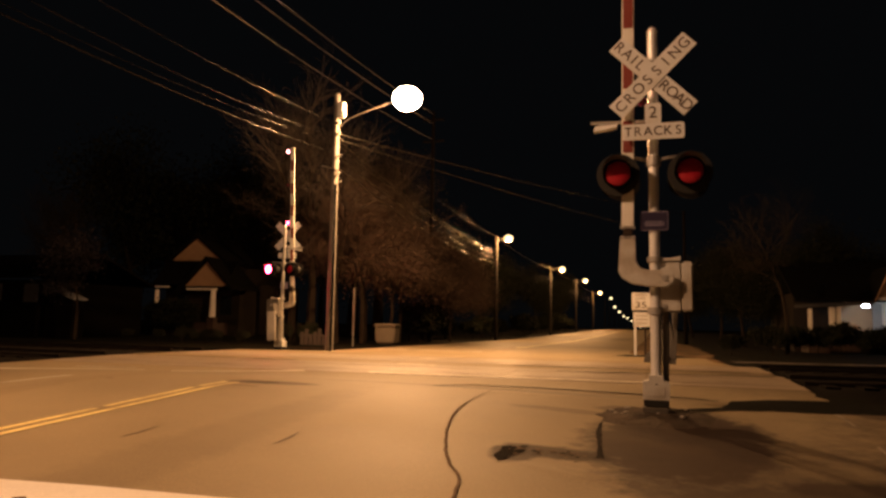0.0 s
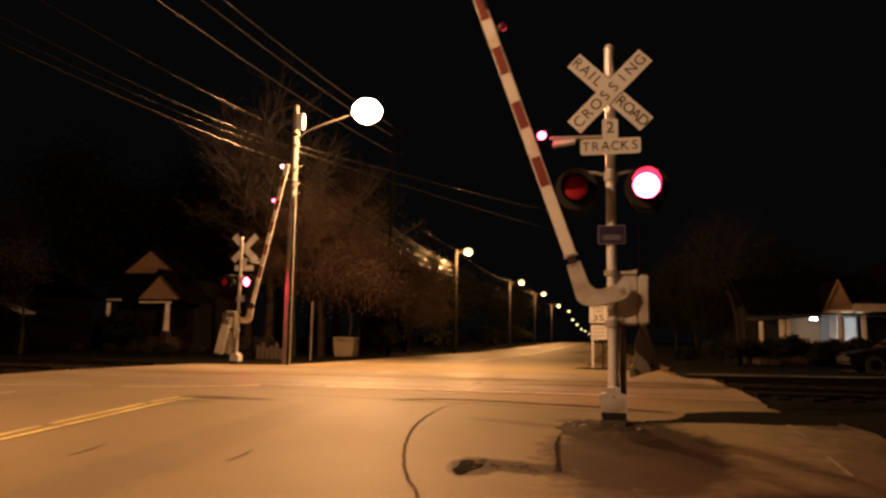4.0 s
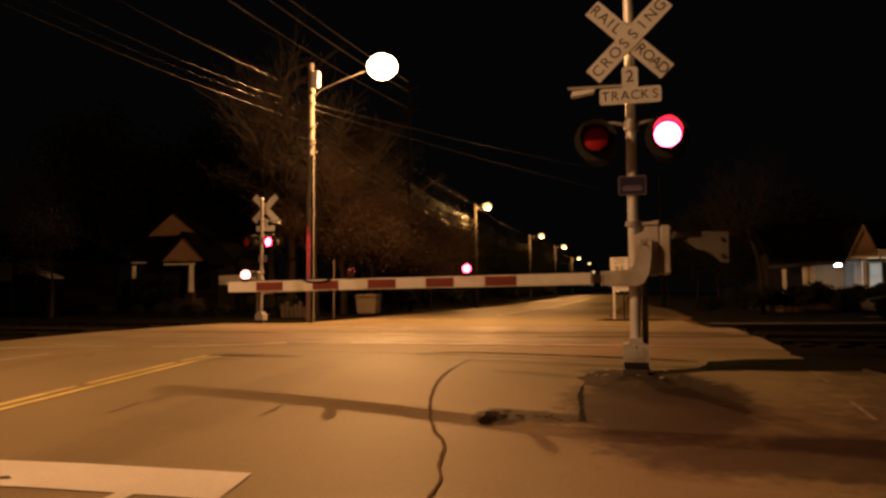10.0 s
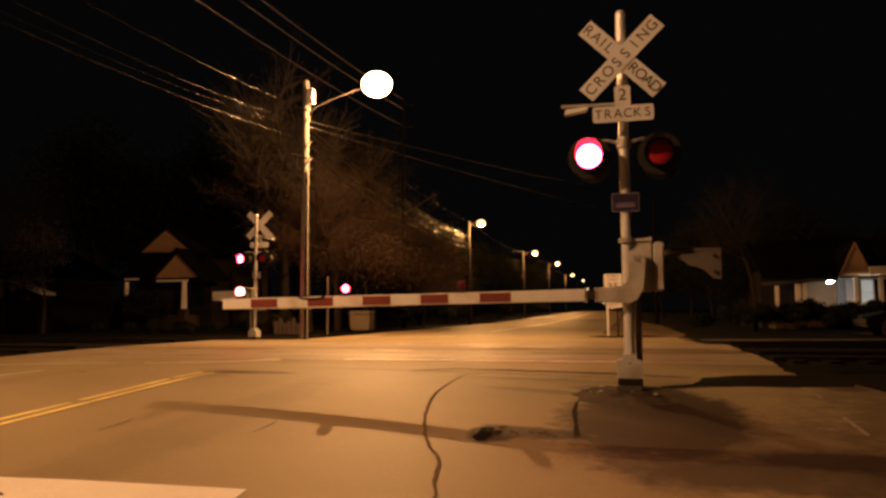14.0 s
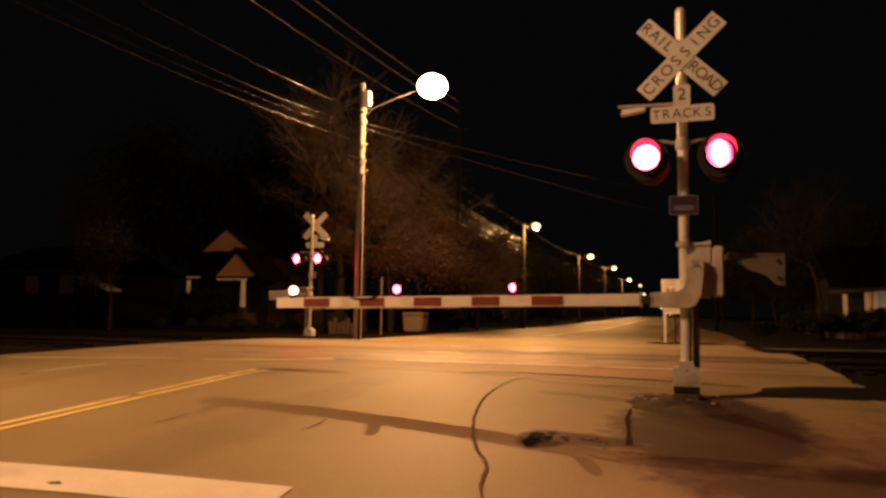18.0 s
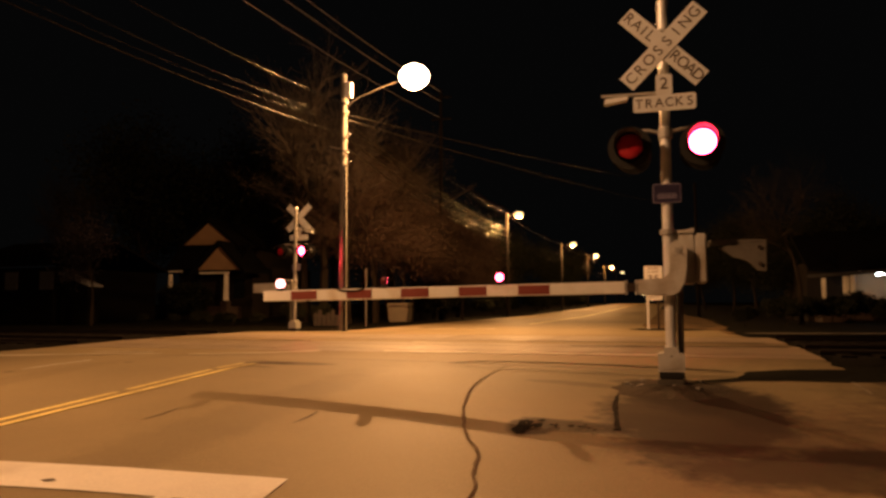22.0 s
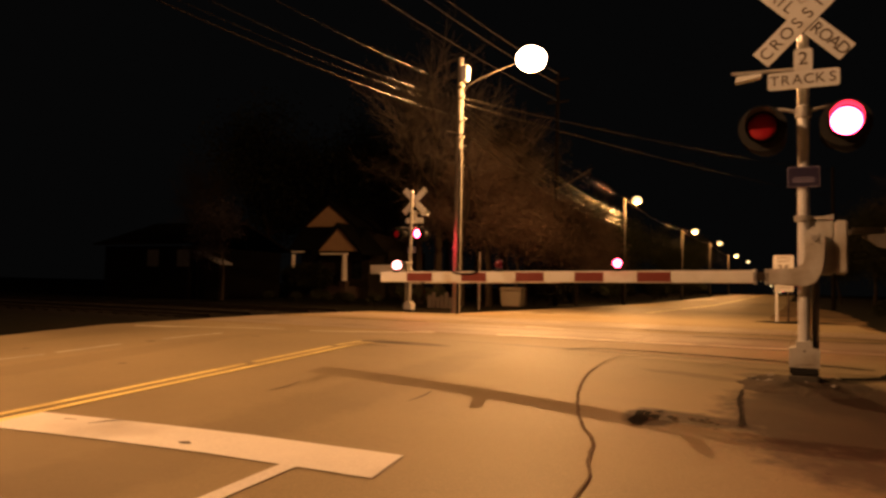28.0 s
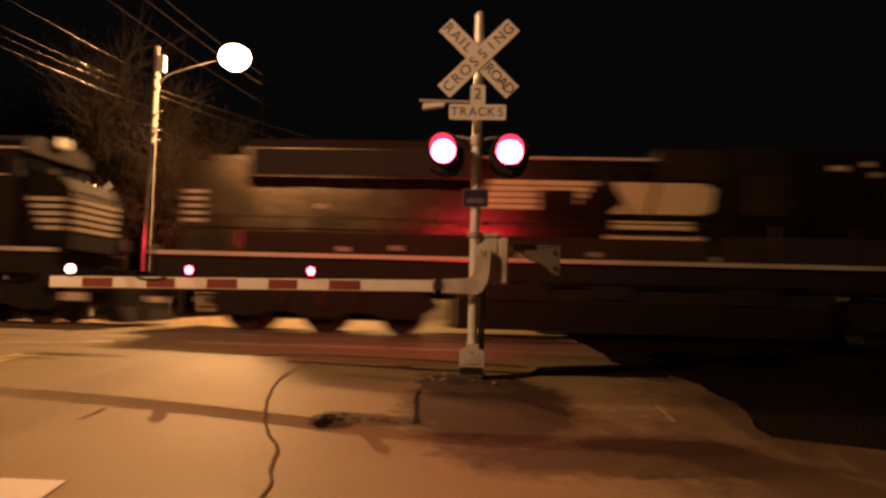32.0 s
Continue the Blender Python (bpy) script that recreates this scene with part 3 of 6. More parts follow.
    # Pale patch painted in for the pool of light under a far lamp.
    tagged(ribbon("worn_patch", [(-10.9, 80), (-10.5, 87), (-9.9, 96)], [0.8, 1.6, 1.0], 0.012, PALE_STRIP, 1.0, 0.4), "pale patch in place of a lamp's pool of light", "worn patch", kind="structure")
    tagged(blob("grass_island", [(-1.5, 27.2), (-0.6, 26.9), (0.9, 27.1), (1.3, 27.9), (0.3, 28.8), (-1.2, 28.6)], 0.02, SOIL, 0.15, 12.0), "small island of grass round a sign post", "grass island", kind="structure")


road_wear()

# ---- crossing signals ----
PERIOD, LAST, HALF = 1.49, 31.33, 0.72


def flash_times(side):
    """Seconds at which a lamp comes on and goes off."""
    spans = []
    for k in range(23, -3, -1):
        t = LAST - PERIOD * k
        on, off = (t - 0.14, t + HALF + 0.06) if side != "right" else (t + HALF - 0.06, t + PERIOD + 0.06)
        if side == "right" and k in (0, 1, 2):
            on -= 0.09
        if side == "left_first" and k == 21:
            on = 0.06
        if off > (0.3 if side == "right" else 0.0) and on < 32.0:
            spans.append((on, off))
    return spans


FLIPPERS = []


def flip_lens(name, radius, depth, parent, at, mats, side, label):
    """A lens that turns its lit or its dark face to the road."""
    bm = bmesh.new()
    rings = []
    for y, r, z in ((-depth, 0.0, 0), (-depth * 0.8, radius * 0.6, 0), (-depth * 0.25, radius * 0.96, 0), (0, radius, 0), (depth * 0.25, radius * 0.96, 0), (depth * 0.8, radius * 0.6, 0), (depth, 0.0, 0)):
        if r == 0:
            rings.append([bm.verts.new((0, y, 0))])
        else:
            rings.append([bm.verts.new((r * math.cos(a), y, r * math.sin(a))) for a in np.linspace(0, 2 * math.pi, 24, endpoint=False)])
    for i, (p, q) in enumerate(zip(rings, rings[1:])):
        for j in range(24):
            k = (j + 1) % 24
            vs = (p[0], q[k], q[j]) if len(p) == 1 else (p[j], p[k], q[0]) if len(q) == 1 else (p[j], p[k], q[k], q[j])
            f = bm.faces.new(vs)
            f.material_index = 0 if i < 3 else 1
    bmesh.ops.recalc_face_normals(bm, faces=bm.faces)
    ob = part(name, bm, list(mats), parent, label, at, smooth=True)
    FLIPPERS.append((ob, at, side))
    return ob


def flasher(parent, x, z, facing, side, mat, near):
    """One lamp head: black disc, hood, housing and lens. facing: -1 towards the camera's road, 1 away."""
    turn = pose(x, -0.27, z) if facing < 0 else pose(x, 0.2, z, 3, 0, 206 if near else 180)
    bm = tube(bmesh.new(), (0, 0.02, 0), (0, 0.035, 0), 0.26, seg=32)
    head = part("background_disc", bm, BLACK, parent, "round black backing disc", turn)
    bm = tube(bmesh.new(), (0, 0.035, 0), (0, 0.17, 0), 0.16, 0.1, 24)
    part("housing", bm, BLACK, head, smooth=True)
    bm, lining = bmesh.new(), bmesh.new()
    n = 22
    for k in range(n):
        a0, a1 = [radians(-25 + 230 * i / n) for i in (k, k + 1)]
        l0, l1 = [0.09 + 0.2 * max(0.0, math.sin(a)) ** 0.7 for a in (a0, a1)]
        for b, r in ((bm, 0.18), (lining, 0.174)):
            q = [(r * math.cos(a), y, r * math.sin(a)) for a, y in ((a0, 0.02), (a1, 0.02), (a1, -l1), (a0, -l0))]
            b.faces.new([b.verts.new(v) for v in q])
    part("hood", bm, HOOD_BLACK, head, "black visor over the lens")
    part("hood_lining", lining, HOOD_LINING, head, "inner side of the visor, lightened for the lens glow")
    bm = bmesh.new()
    deep = -0.04 if facing < 0 else -0.2
    rim = [[bm.verts.new((r * math.cos(a), y, r * math.sin(a))) for a in np.linspace(0, 2 * math.pi, 32, endpoint=False)] for r, y in ((0.178, 0.02), (0.178, min(deep, -0.062)), (0.153, min(deep, -0.062)), (0.153, -0.045))]
    for p, q in zip(rim, rim[1:]):
        for j in range(32):
            bm.faces.new((p[j], p[(j + 1) % 32], q[(j + 1) % 32], q[j]))
    part("bezel", bm, HOOD_BLACK, head)
    flip_lens("lens", 0.174, 0.055, head, pose(0, -0.03, 0), (mat, RED_OFF), side, "round red signal lens")


def crossbuck(parent, y, z, front):
    s = -1 if front else 1
    for word, angle, dy in (("CROSSING", 45, 0.0), ("RAILROAD", -45, 0.012)):
        bm = box(bmesh.new(), (0, 0, 0), (1.25, 0.004, 0.228))
        blade = part("crossbuck_blade", bm, [SIGN_WHITE], parent, "white crossbuck blade with black words", pose(0, y - s * dy, z) @ pose(0, 0, 0, 0, -angle, 0))
        if front:
            spots = [-0.53 + i / 7 * 1.06 for i in range(8)] if word == "CROSSING" else [-0.55, -0.42, -0.31, -0.2, 0.2, 0.32, 0.44, 0.56]
            for ch, u in zip(word, spots):
                lettering(ch, 0.135, LETTER, blade, pose(u, -0.004, 0, 90, 0, 0))


def plate(w, h, r, t=0.004):
    pts = []
    for cx, cz, a0 in ((w / 2 - r, h / 2 - r, 0), (-w / 2 + r, h / 2 - r, 90), (-w / 2 + r, -h / 2 + r, 180), (w / 2 - r, -h / 2 + r, 270)):
        pts += [(cx + r * math.cos(radians(a0 + d)), cz + r * math.sin(radians(a0 + d))) for d in (0, 30, 60, 90)]
    return prism(bmesh.new(), pts, -t / 2, t / 2)


def signal_mast(at, label, near):
    sides, reach = (("left_first", "right"), 1.0) if near else (("right", "left"), 1.007)
    lamps_at = (-2.2, -3.8, -5.4) if near else (-2.96, -4.33, -5.58)
    metal, case = (ALUMINIUM, SILVER) if near else (GREY_METAL, CASTING)
    mast = thing("crossing_signal", at, label, "crossing signal", "crossing signals")
    top = 4.74 if near else 4.4
    bm = tube(bmesh.new(), (0, 0, 0.3), (0, 0, top), 0.063 if near else 0.055, seg=24)
    part("mast", bm, metal, mast, "round aluminium mast", smooth=True)
    bm = bmesh.new()
    tube(bm, (0, 0, top), (0, 0, top + 0.05), 0.07, 0.045, 20)
    part("mast_cap", bm, ALUMINIUM, mast, smooth=True)
    # base casting on a footing
    bm = bmesh.new()
    prism(bm, [(-0.155, 0.0), (0.155, 0.0), (0.155, 0.2), (0.145, 0.215), (0.085, 0.225), (0.08, 0.29), (-0.08, 0.29), (-0.085, 0.225), (-0.145, 0.215), (-0.155, 0.2)], -0.15, 0.15)
    base = part("mast_base", bm, SILVER, mast, "silver cast base", pose(0, 0, 0.14))
    # Black block put where the gap under the base is only shade.
    part("base_gap", box(bmesh.new(), (0, 0, -0.035), (0.29, 0.29, 0.07)), BLACK, base)
    for x in (-0.12, 0.12):
        for y in (-0.12, 0.12):
            part("bolt", tube(bmesh.new(), (x, y, -0.06), (x, y, 0.08), 0.016, seg=6), RUST, base)
    part("junction_door", box(bmesh.new(), (0, -0.153, 0.1), (0.2, 0.008, 0.13), bevel=0.003), SILVER, base)
    part("door_bolt", tube(bmesh.new(), (0, -0.154, 0.185), (0, -0.166, 0.185), 0.011, seg=8), RUST, base)
    part("footing", box(bmesh.new(), (0, 0, -0.065), (0.32, 0.32, 0.28), bevel=0.03), DRIVE, mast, "stained concrete footing")
    crossbuck(mast, -0.24, 4.09, True)
    bm = plate(0.19, 0.26, 0.03)
    two = part("number_plate_sign", bm, SIGN_WHITE, mast, "small white plate reading 2", pose(0, -0.235, 3.61))
    lettering("2", 0.15, LETTER, two, pose(0, -0.004, 0.01, 90, 0, 0))
    bm = plate(0.73, 0.2, 0.03)
    tr = part("tracks_sign", bm, SIGN_WHITE, mast, "white plate reading TRACKS", pose(0, -0.24, 3.385))
    for i, ch in enumerate("TRACKS"):
        lettering(ch, 0.115, LETTER, tr, pose(-0.295 + 0.118 * i, -0.004, 0, 90, 0, 0))
    for z in (3.385, 3.61, 3.98, 4.2):
        part("sign_clamp", box(bmesh.new(), (0, -0.12, z), (0.07, 0.235, 0.03), bevel=0.005), GREY_METAL, mast)
    # lamp crossarm
    part("crossarm_clamp", tube(bmesh.new(), (0, 0, 3.0), (0, 0, 3.12), 0.085, seg=20), GREY_METAL, mast, smooth=True)
    for s in (-1, 1):
        part("crossarm_elbow", tube(bmesh.new(), (0.05 * s, 0, 3.07), (0.2 * s, 0, 3.11), 0.022, seg=10), GREY_METAL, mast, smooth=True)
        part("crossarm_pipe", tube(bmesh.new(), (0.195 * s, 0, 3.11), (0.46 * s, 0, 3.12), 0.0225, seg=10), GREY_METAL, mast, smooth=True)
        part("lamp_hanger", tube(bmesh.new(), (0.42 * s, 0, 3.118), (0.42 * s, 0, 2.86), 0.02, seg=10), GREY_METAL, mast, smooth=True)
    for x, side in ((-0.42, sides[0]), (0.42, sides[1])):
        flasher(mast, x, 2.86, -1, side, RED_ON if near else BEAM_ON, near)
        flasher(mast, x, 2.86, 1, side, BEAM_ON if near else RED_ON, near)
    # bell bracket beside the signs
    bm = bmesh.new()
    tube(bm, (-0.78, 0.09, 3.62), (0.0, 0.09, 3.6), 0.022, seg=8)
    part("side_arm", bm, GREY_METAL, mast)
    bm = bmesh.new()
    prism(bm, [(-0.74, 3.5), (-0.46, 3.54), (-0.44, 3.58), (-0.72, 3.57)], 0.04, 0.16)
    part("bell_cover", bm, SIGN_WHITE, mast, "pale bell cover under a side arm")
    # blue notice
    sign = part("notice", plate(0.33, 0.235, 0.02), NOTICE_EDGE, mast, "small blue notice with pale lines of writing", pose(0, -0.08, 2.3))
    part("notice_face", plate(0.312, 0.217, 0.015, 0.003), SIGN_BLUE, sign, at=pose(0, -0.004, 0))
    for z, w, h in ((-0.055, 0.22, 0.014), (-0.03, 0.24, 0.012), (-0.008, 0.2, 0.008)):
        part("writing_bar", box(bmesh.new(), (0, -0.0075, z), (w, 0.002, h)), NOTICE_EDGE, sign)
    part("notice_clamp", box(bmesh.new(), (0, -0.05, 2.3), (0.12, 0.06, 0.03)), GREY_METAL, mast)
    # mechanism cabinet
    cab = part("mechanism_case", box(bmesh.new(), (0.14, 0.13, 1.5), (0.33, 0.3, 0.62), bevel=0.02), case, mast, "silver gate mechanism case")
    part("case_door", box(bmesh.new(), (0.375, 0.12, 1.5), (0.13, 0.36, 0.6), bevel=0.02), case, cab)
    part("case_lid", prism(bmesh.new(), [(0.0, 1.815), (0.3, 1.815), (0.3, 1.87), (0.2, 1.85), (0.02, 1.84)], -0.03, 0.28), SILVER, cab)
    part("latch", box(bmesh.new(), (0.1, -0.03, 1.26), (0.05, 0.02, 0.05)), GREY_METAL, cab)
    part("mast_clamp", tube(bmesh.new(), (0, 0, 1.16), (0, 0, 1.24), 0.095, seg=20), GREY_METAL, mast)
    part("mast_clamp", tube(bmesh.new(), (0, 0, 1.8), (0, 0, 1.86), 0.095, seg=20), GREY_METAL, mast)
    part("conduit", tube(bmesh.new(), (0.11, 0.06, 0.2), (0.12, 0.06, 1.2), 0.04, seg=12), CASTING, mast, "dull grey conduit", smooth=True)
    # the gate arm, which turns about its shaft
    arm = thing("gate_arm", at @ pose(0.11, -0.14, 1.59), "red and white striped crossing gate arm with three lamps", "gate arm", "gate arms")
    bm = bmesh.new()
    out = [(0.085, 0.06), (0.11, 0.0), (0.1, -0.2), (0.07, -0.38), (0.0, -0.5), (-0.08, -0.54), (-0.48, -0.52), (-0.48, -0.34), (-0.2, -0.33), (-0.12, -0.28), (-0.1, -0.2), (-0.1, 0.05), (-0.06, 0.11), (0.04, 0.11)]
    prism(bm, out, -0.045, 0.045)
    bmesh.ops.bevel(bm, geom=list(bm.edges), offset=0.01, segments=2, affect="EDGES")
    part("arm_bracket", bm, SILVER, arm, "silver bent arm bracket")
    for x, z in ((-0.03, 0.03), (0.04, 0.04), (0.05, -0.05), (-0.04, -0.06)):
        part("bolt", tube(bmesh.new(), (x, -0.045, z), (x, -0.058, z), 0.011, seg=6), GREY_METAL, arm)
    part("shaft", tube(bmesh.new(), (0, -0.06, 0), (0, 0.72, 0), 0.035, seg=14), GREY_METAL, arm)
    bm = bmesh.new()
    box(bm, (-0.56, 0.02, -0.43), (0.24, 0.07, 0.11), bevel=0.01)
    part("arm_adapter", bm, RUST, arm, "dark arm adapter")
    for x in (-0.5, -0.62):
        part("adapter_bolt", tube(bmesh.new(), (x, 0.0, -0.52), (x, 0.0, -0.34), 0.018, seg=8), GREY_METAL, arm)
    # arm in stripes: x from the shaft
    marks = [(-0.62, -1.52, 0), (-1.52, -1.92, 1), (-1.92, -2.32, 0), (-2.32, -2.69, 1), (-2.69, -3.09, 0), (-3.09, -3.48, 1), (-3.48, -3.89, 0), (-3.89, -4.26, 1), (-4.26, -4.7, 0), (-4.7, -5.1, 1), (-5.1, -5.53, 0)]
    for a, b, red in marks:
        a, b = a * 1.024 * reach, b * 1.024 * reach
        h = 0.148
        bm = box(bmesh.new(), ((a + b) / 2, 0, -0.43), (a - b, 0.045, h), bevel=0.006)
        part("arm_section", bm, ARM_WHITE, arm)
        if red:
            part("red_stripe", box(bmesh.new(), ((a + b) / 2, -0.024, -0.43), (a - b - 0.01, 0.004, h - 0.03)), ARM_RED, arm, "red reflective stripe")
            part("red_stripe", box(bmesh.new(), ((a + b) / 2, 0.024, -0.43), (a - b - 0.01, 0.004, h - 0.03)), ARM_RED, arm)
    part("lamp_cable", tube(bmesh.new(), (-0.65, 0.0, -0.352), (-5.2, 0.0, -0.352), 0.008, seg=6), BLACK, arm)
    loop = [(-4.1 - 0.05 * k, -0.032, -0.352 - 0.035 * abs(math.sin(math.pi * k / 8)) ** 0.5) for k in range(9)]
    part("cable_loop", pipe(bmesh.new(), loop, 0.012, 6), BLACK, arm)
    for x, side in zip(lamps_at, (sides[1], sides[0], "tip")):
        part("lamp_foot", box(bmesh.new(), (x, 0, -0.335), (0.11, 0.06, 0.05), bevel=0.008), BLACK, arm)
        part("lamp_ring", tube(bmesh.new(), (x, -0.03, -0.26), (x, 0.03, -0.26), 0.057, seg=20), BLACK, arm)
        if side == "tip":
            bm = bmesh.new()
            bmesh.ops.create_uvsphere(bm, u_segments=16, v_segments=10, radius=0.066)
            part("arm_lamp", bm, TIP_LAMP_ON, arm, "lit lamp at the arm's tip", pose(x, 0, -0.26), True)
        else:
            flip_lens("arm_lamp", 0.054, 0.028, arm, pose(x, -0.032, -0.26), (ARM_LAMP_ON, ARM_OFF), side, "red arm lamp")
            flip_lens("arm_lamp", 0.054, 0.028, arm, pose(x, 0.032, -0.26, 0, 0, 180), (ARM_LAMP_ON, ARM_OFF), side, "red arm lamp")
    # counterweight plates behind the case
    if near:
        for y in (0.62, 0.7):
            bm = prism(bmesh.new(), [(0.76, 0.12), (1.05, 0.12), (1.04, -0.255), (0.95, -0.24), (0.89, -0.18), (0.84, -0.13), (0.76, -0.09), (0.67, -0.07), (0.58, 0.0), (0.5, 0.06), (0.62, 0.085)], y - 0.012, y + 0.012)
            part("counterweight_plate", bm, CASTING, arm, "dull grey counterweight plate")
            part("counterweight_rail", prism(bmesh.new(), [(0.4, 0.165), (1.05, 0.14), (1.05, 0.122), (0.4, 0.118)], y - 0.02, y + 0.02), CASTING, arm)
        for x, z in ((0.97, 0.05), (0.97, -0.16)):
            part("bolt", tube(bmesh.new(), (x, 0.58, z), (x, 0.74, z), 0.025, seg=8), RUST, arm)
        part("counterweight_arm", prism(bmesh.new(), [(-0.06, 0.06), (0.42, 0.15), (0.8, 0.13), (0.8, 0.1), (0.42, 0.09), (-0.06, -0.06)], 0.64, 0.68), CASTING, arm)
    else:
        for y in (0.2, 0.7):
            bm = box(bmesh.new(), (0.72, y, -0.02), (1.0, 0.05, 0.32), bevel=0.012)
            part("counterweight_plate", bm, SILVER, arm, "pale painted counterweight plate")
        part("counterweight_arm", prism(bmesh.new(), [(-0.06, 0.08), (0.3, 0.1), (0.3, -0.12), (-0.06, -0.08)], 0.2, 0.68), CASTING, arm)
    return mast, arm


NEAR_AT = pose(-0.01, 9.2, 0.0)
FAR_AT = pose(-12.72, 22.8, 0.0, 0, 0, 180)
near_mast, near_arm = signal_mast(NEAR_AT, "crossing signal with crossbuck and two red flashers at the kerb", True)
far_mast, far_arm = signal_mast(FAR_AT, "crossing signal across the tracks, seen from behind", False)


# ---- street lamps and wires ----
def street_lamp(at, height, reach, glow_mat, drop, label, arm_z, bulb=(0.42, 0.38, 0.34), wood=None, seg=12):
    pole = thing("utility_pole", at, label, "utility pole", "poles along the road")
    part("pole", tube(bmesh.new(), (0, 0, -0.3), (0.0, 0, height), 0.155, 0.105, seg), wood or POLE_WOOD, pole, smooth=True)
    pts = [(0.08 + reach * u, 0, arm_z + drop * (u ** 0.6)) for u in np.linspace(0, 1, 9)]
    part("lamp_arm", pipe(bmesh.new(), pts, 0.024), ARM_DARK, pole, smooth=True)
    e = pts[-1]
    bm = box(bmesh.new(), (e[0] + 0.18, 0, e[2] + 0.02), (0.62, 0.26, 0.14), bevel=0.05)
    head = part("lamp_head", bm, GREY_METAL, pole, "grey lamp head", smooth=True)
    # Refractor drawn larger than life so its glare is in the shape.
    bm = bmesh.new()
    bmesh.ops.create_uvsphere(bm, u_segments=24, v_segments=14, radius=1.0, matrix=Matrix.Translation((e[0] + 0.24, 0, e[2] - 0.42 + bulb[2])) @ Matrix.Diagonal((*bulb, 1)))
    part("refractor", bm, glow_mat, head, "glowing lamp refractor, enlarged for its glare", smooth=True)
    return pole


def first_pole(y, label):
    p = street_lamp(pose(-11.42, y, 0.0), 9.55, 2.45, LAMP_GLOW, 0.9, label, 8.27, (0.54, 0.52, 0.44))
    part("meter_box", box(bmesh.new(), (0.24, -0.12, 8.9), (0.28, 0.22, 0.58), bevel=0.03), SIGN_WHITE, p, "pale metal box near the pole top")
    for z in (6.6, 8.4):
        part("pole_band", tube(bmesh.new(), (0, 0, z), (0, 0, z + 0.06), 0.15, seg=12), ARM_DARK, p)
    for z, x in ((6.7, -0.5), (6.45, 0.25), (7.1, 0.3), (6.1, 0.3)):
        part("bracket", tube(bmesh.new(), (0, 0, z), (x, -0.1, z + 0.12), 0.02, seg=8), GREY_METAL, p)
    for z in (6.45, 7.1, 8.0, 8.4):
        part("insulator", tube(bmesh.new(), (0.14, -0.1, z), (0.2, -0.14, z + 0.12), 0.05, 0.03, 10), SIGN_BACK, p)
    for a, r in ((0.0, 0.035), (0.9, 0.025)):
        part("ground_wire", tube(bmesh.new(), (0.13 * math.cos(a), -0.12, 0.0), (0.1 * math.cos(a), -0.1, 6.1), r, seg=6), WIRE, p)
    return p


first_pole(24.0, "tall wooden utility pole with a bright street lamp")
first_pole(2.0, "wooden utility pole with a street lamp before the crossing")
ROWS_OF_LAMPS = [(55.0, 8.05, 0.65), (84.6, 8.05, 1.1), (112.0, 8.5, 1.1), (142.0, 8.15, 1.1), (174.5, 8.45, 1.1), (190.0, 6.9, 1.1), (212.0, 6.15, 1.1), (239.0, 5.4, 1.1), (269.5, 5.35, 1.1), (308.5, 4.75, 1.1), (361.0, 3.1, 1.1), (447.0, 2.9, 1.1)]
for y, z, reach in ROWS_OF_LAMPS:
    g = ground_z(-12.1, y)
    street_lamp(pose(-12.1, y, g), z + 0.05 - g, reach, FAR_GLOW, 0.35, "utility pole with a sodium street lamp down the road", z - 0.35 - g, (0.33, 0.31, 0.27), seg=8, wood=DARK_POLE)
for y, z, reach in ROWS_OF_LAMPS[:4]:
    lamp("street_light_row", (-11.8 + reach, y, z - 0.5), 4500, (1.0, 0.46, 0.14), cone=0)


def far_signal(at):
    g = thing("traffic_light", at, "distant red traffic light at the end of the road", "traffic light", "distant traffic lights")
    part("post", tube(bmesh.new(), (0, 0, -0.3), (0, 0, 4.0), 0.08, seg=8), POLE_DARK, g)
    part("signal_head", box(bmesh.new(), (0, 0, 4.3), (0.8, 0.3, 0.9), bevel=0.05), HOOD_BLACK, g)
    part("lens", tube(bmesh.new(), (0, -0.14, 4.4), (0, -0.2, 4.4), 0.36, seg=14), FAR_RED, g, "lit red lens")


FAR_RED = glow("distant red lamp", (1.0, 0.16, 0.13), 3.0)
for x in (-13.9, -10.6):
    far_signal(pose(x, 500.0, -1.0))


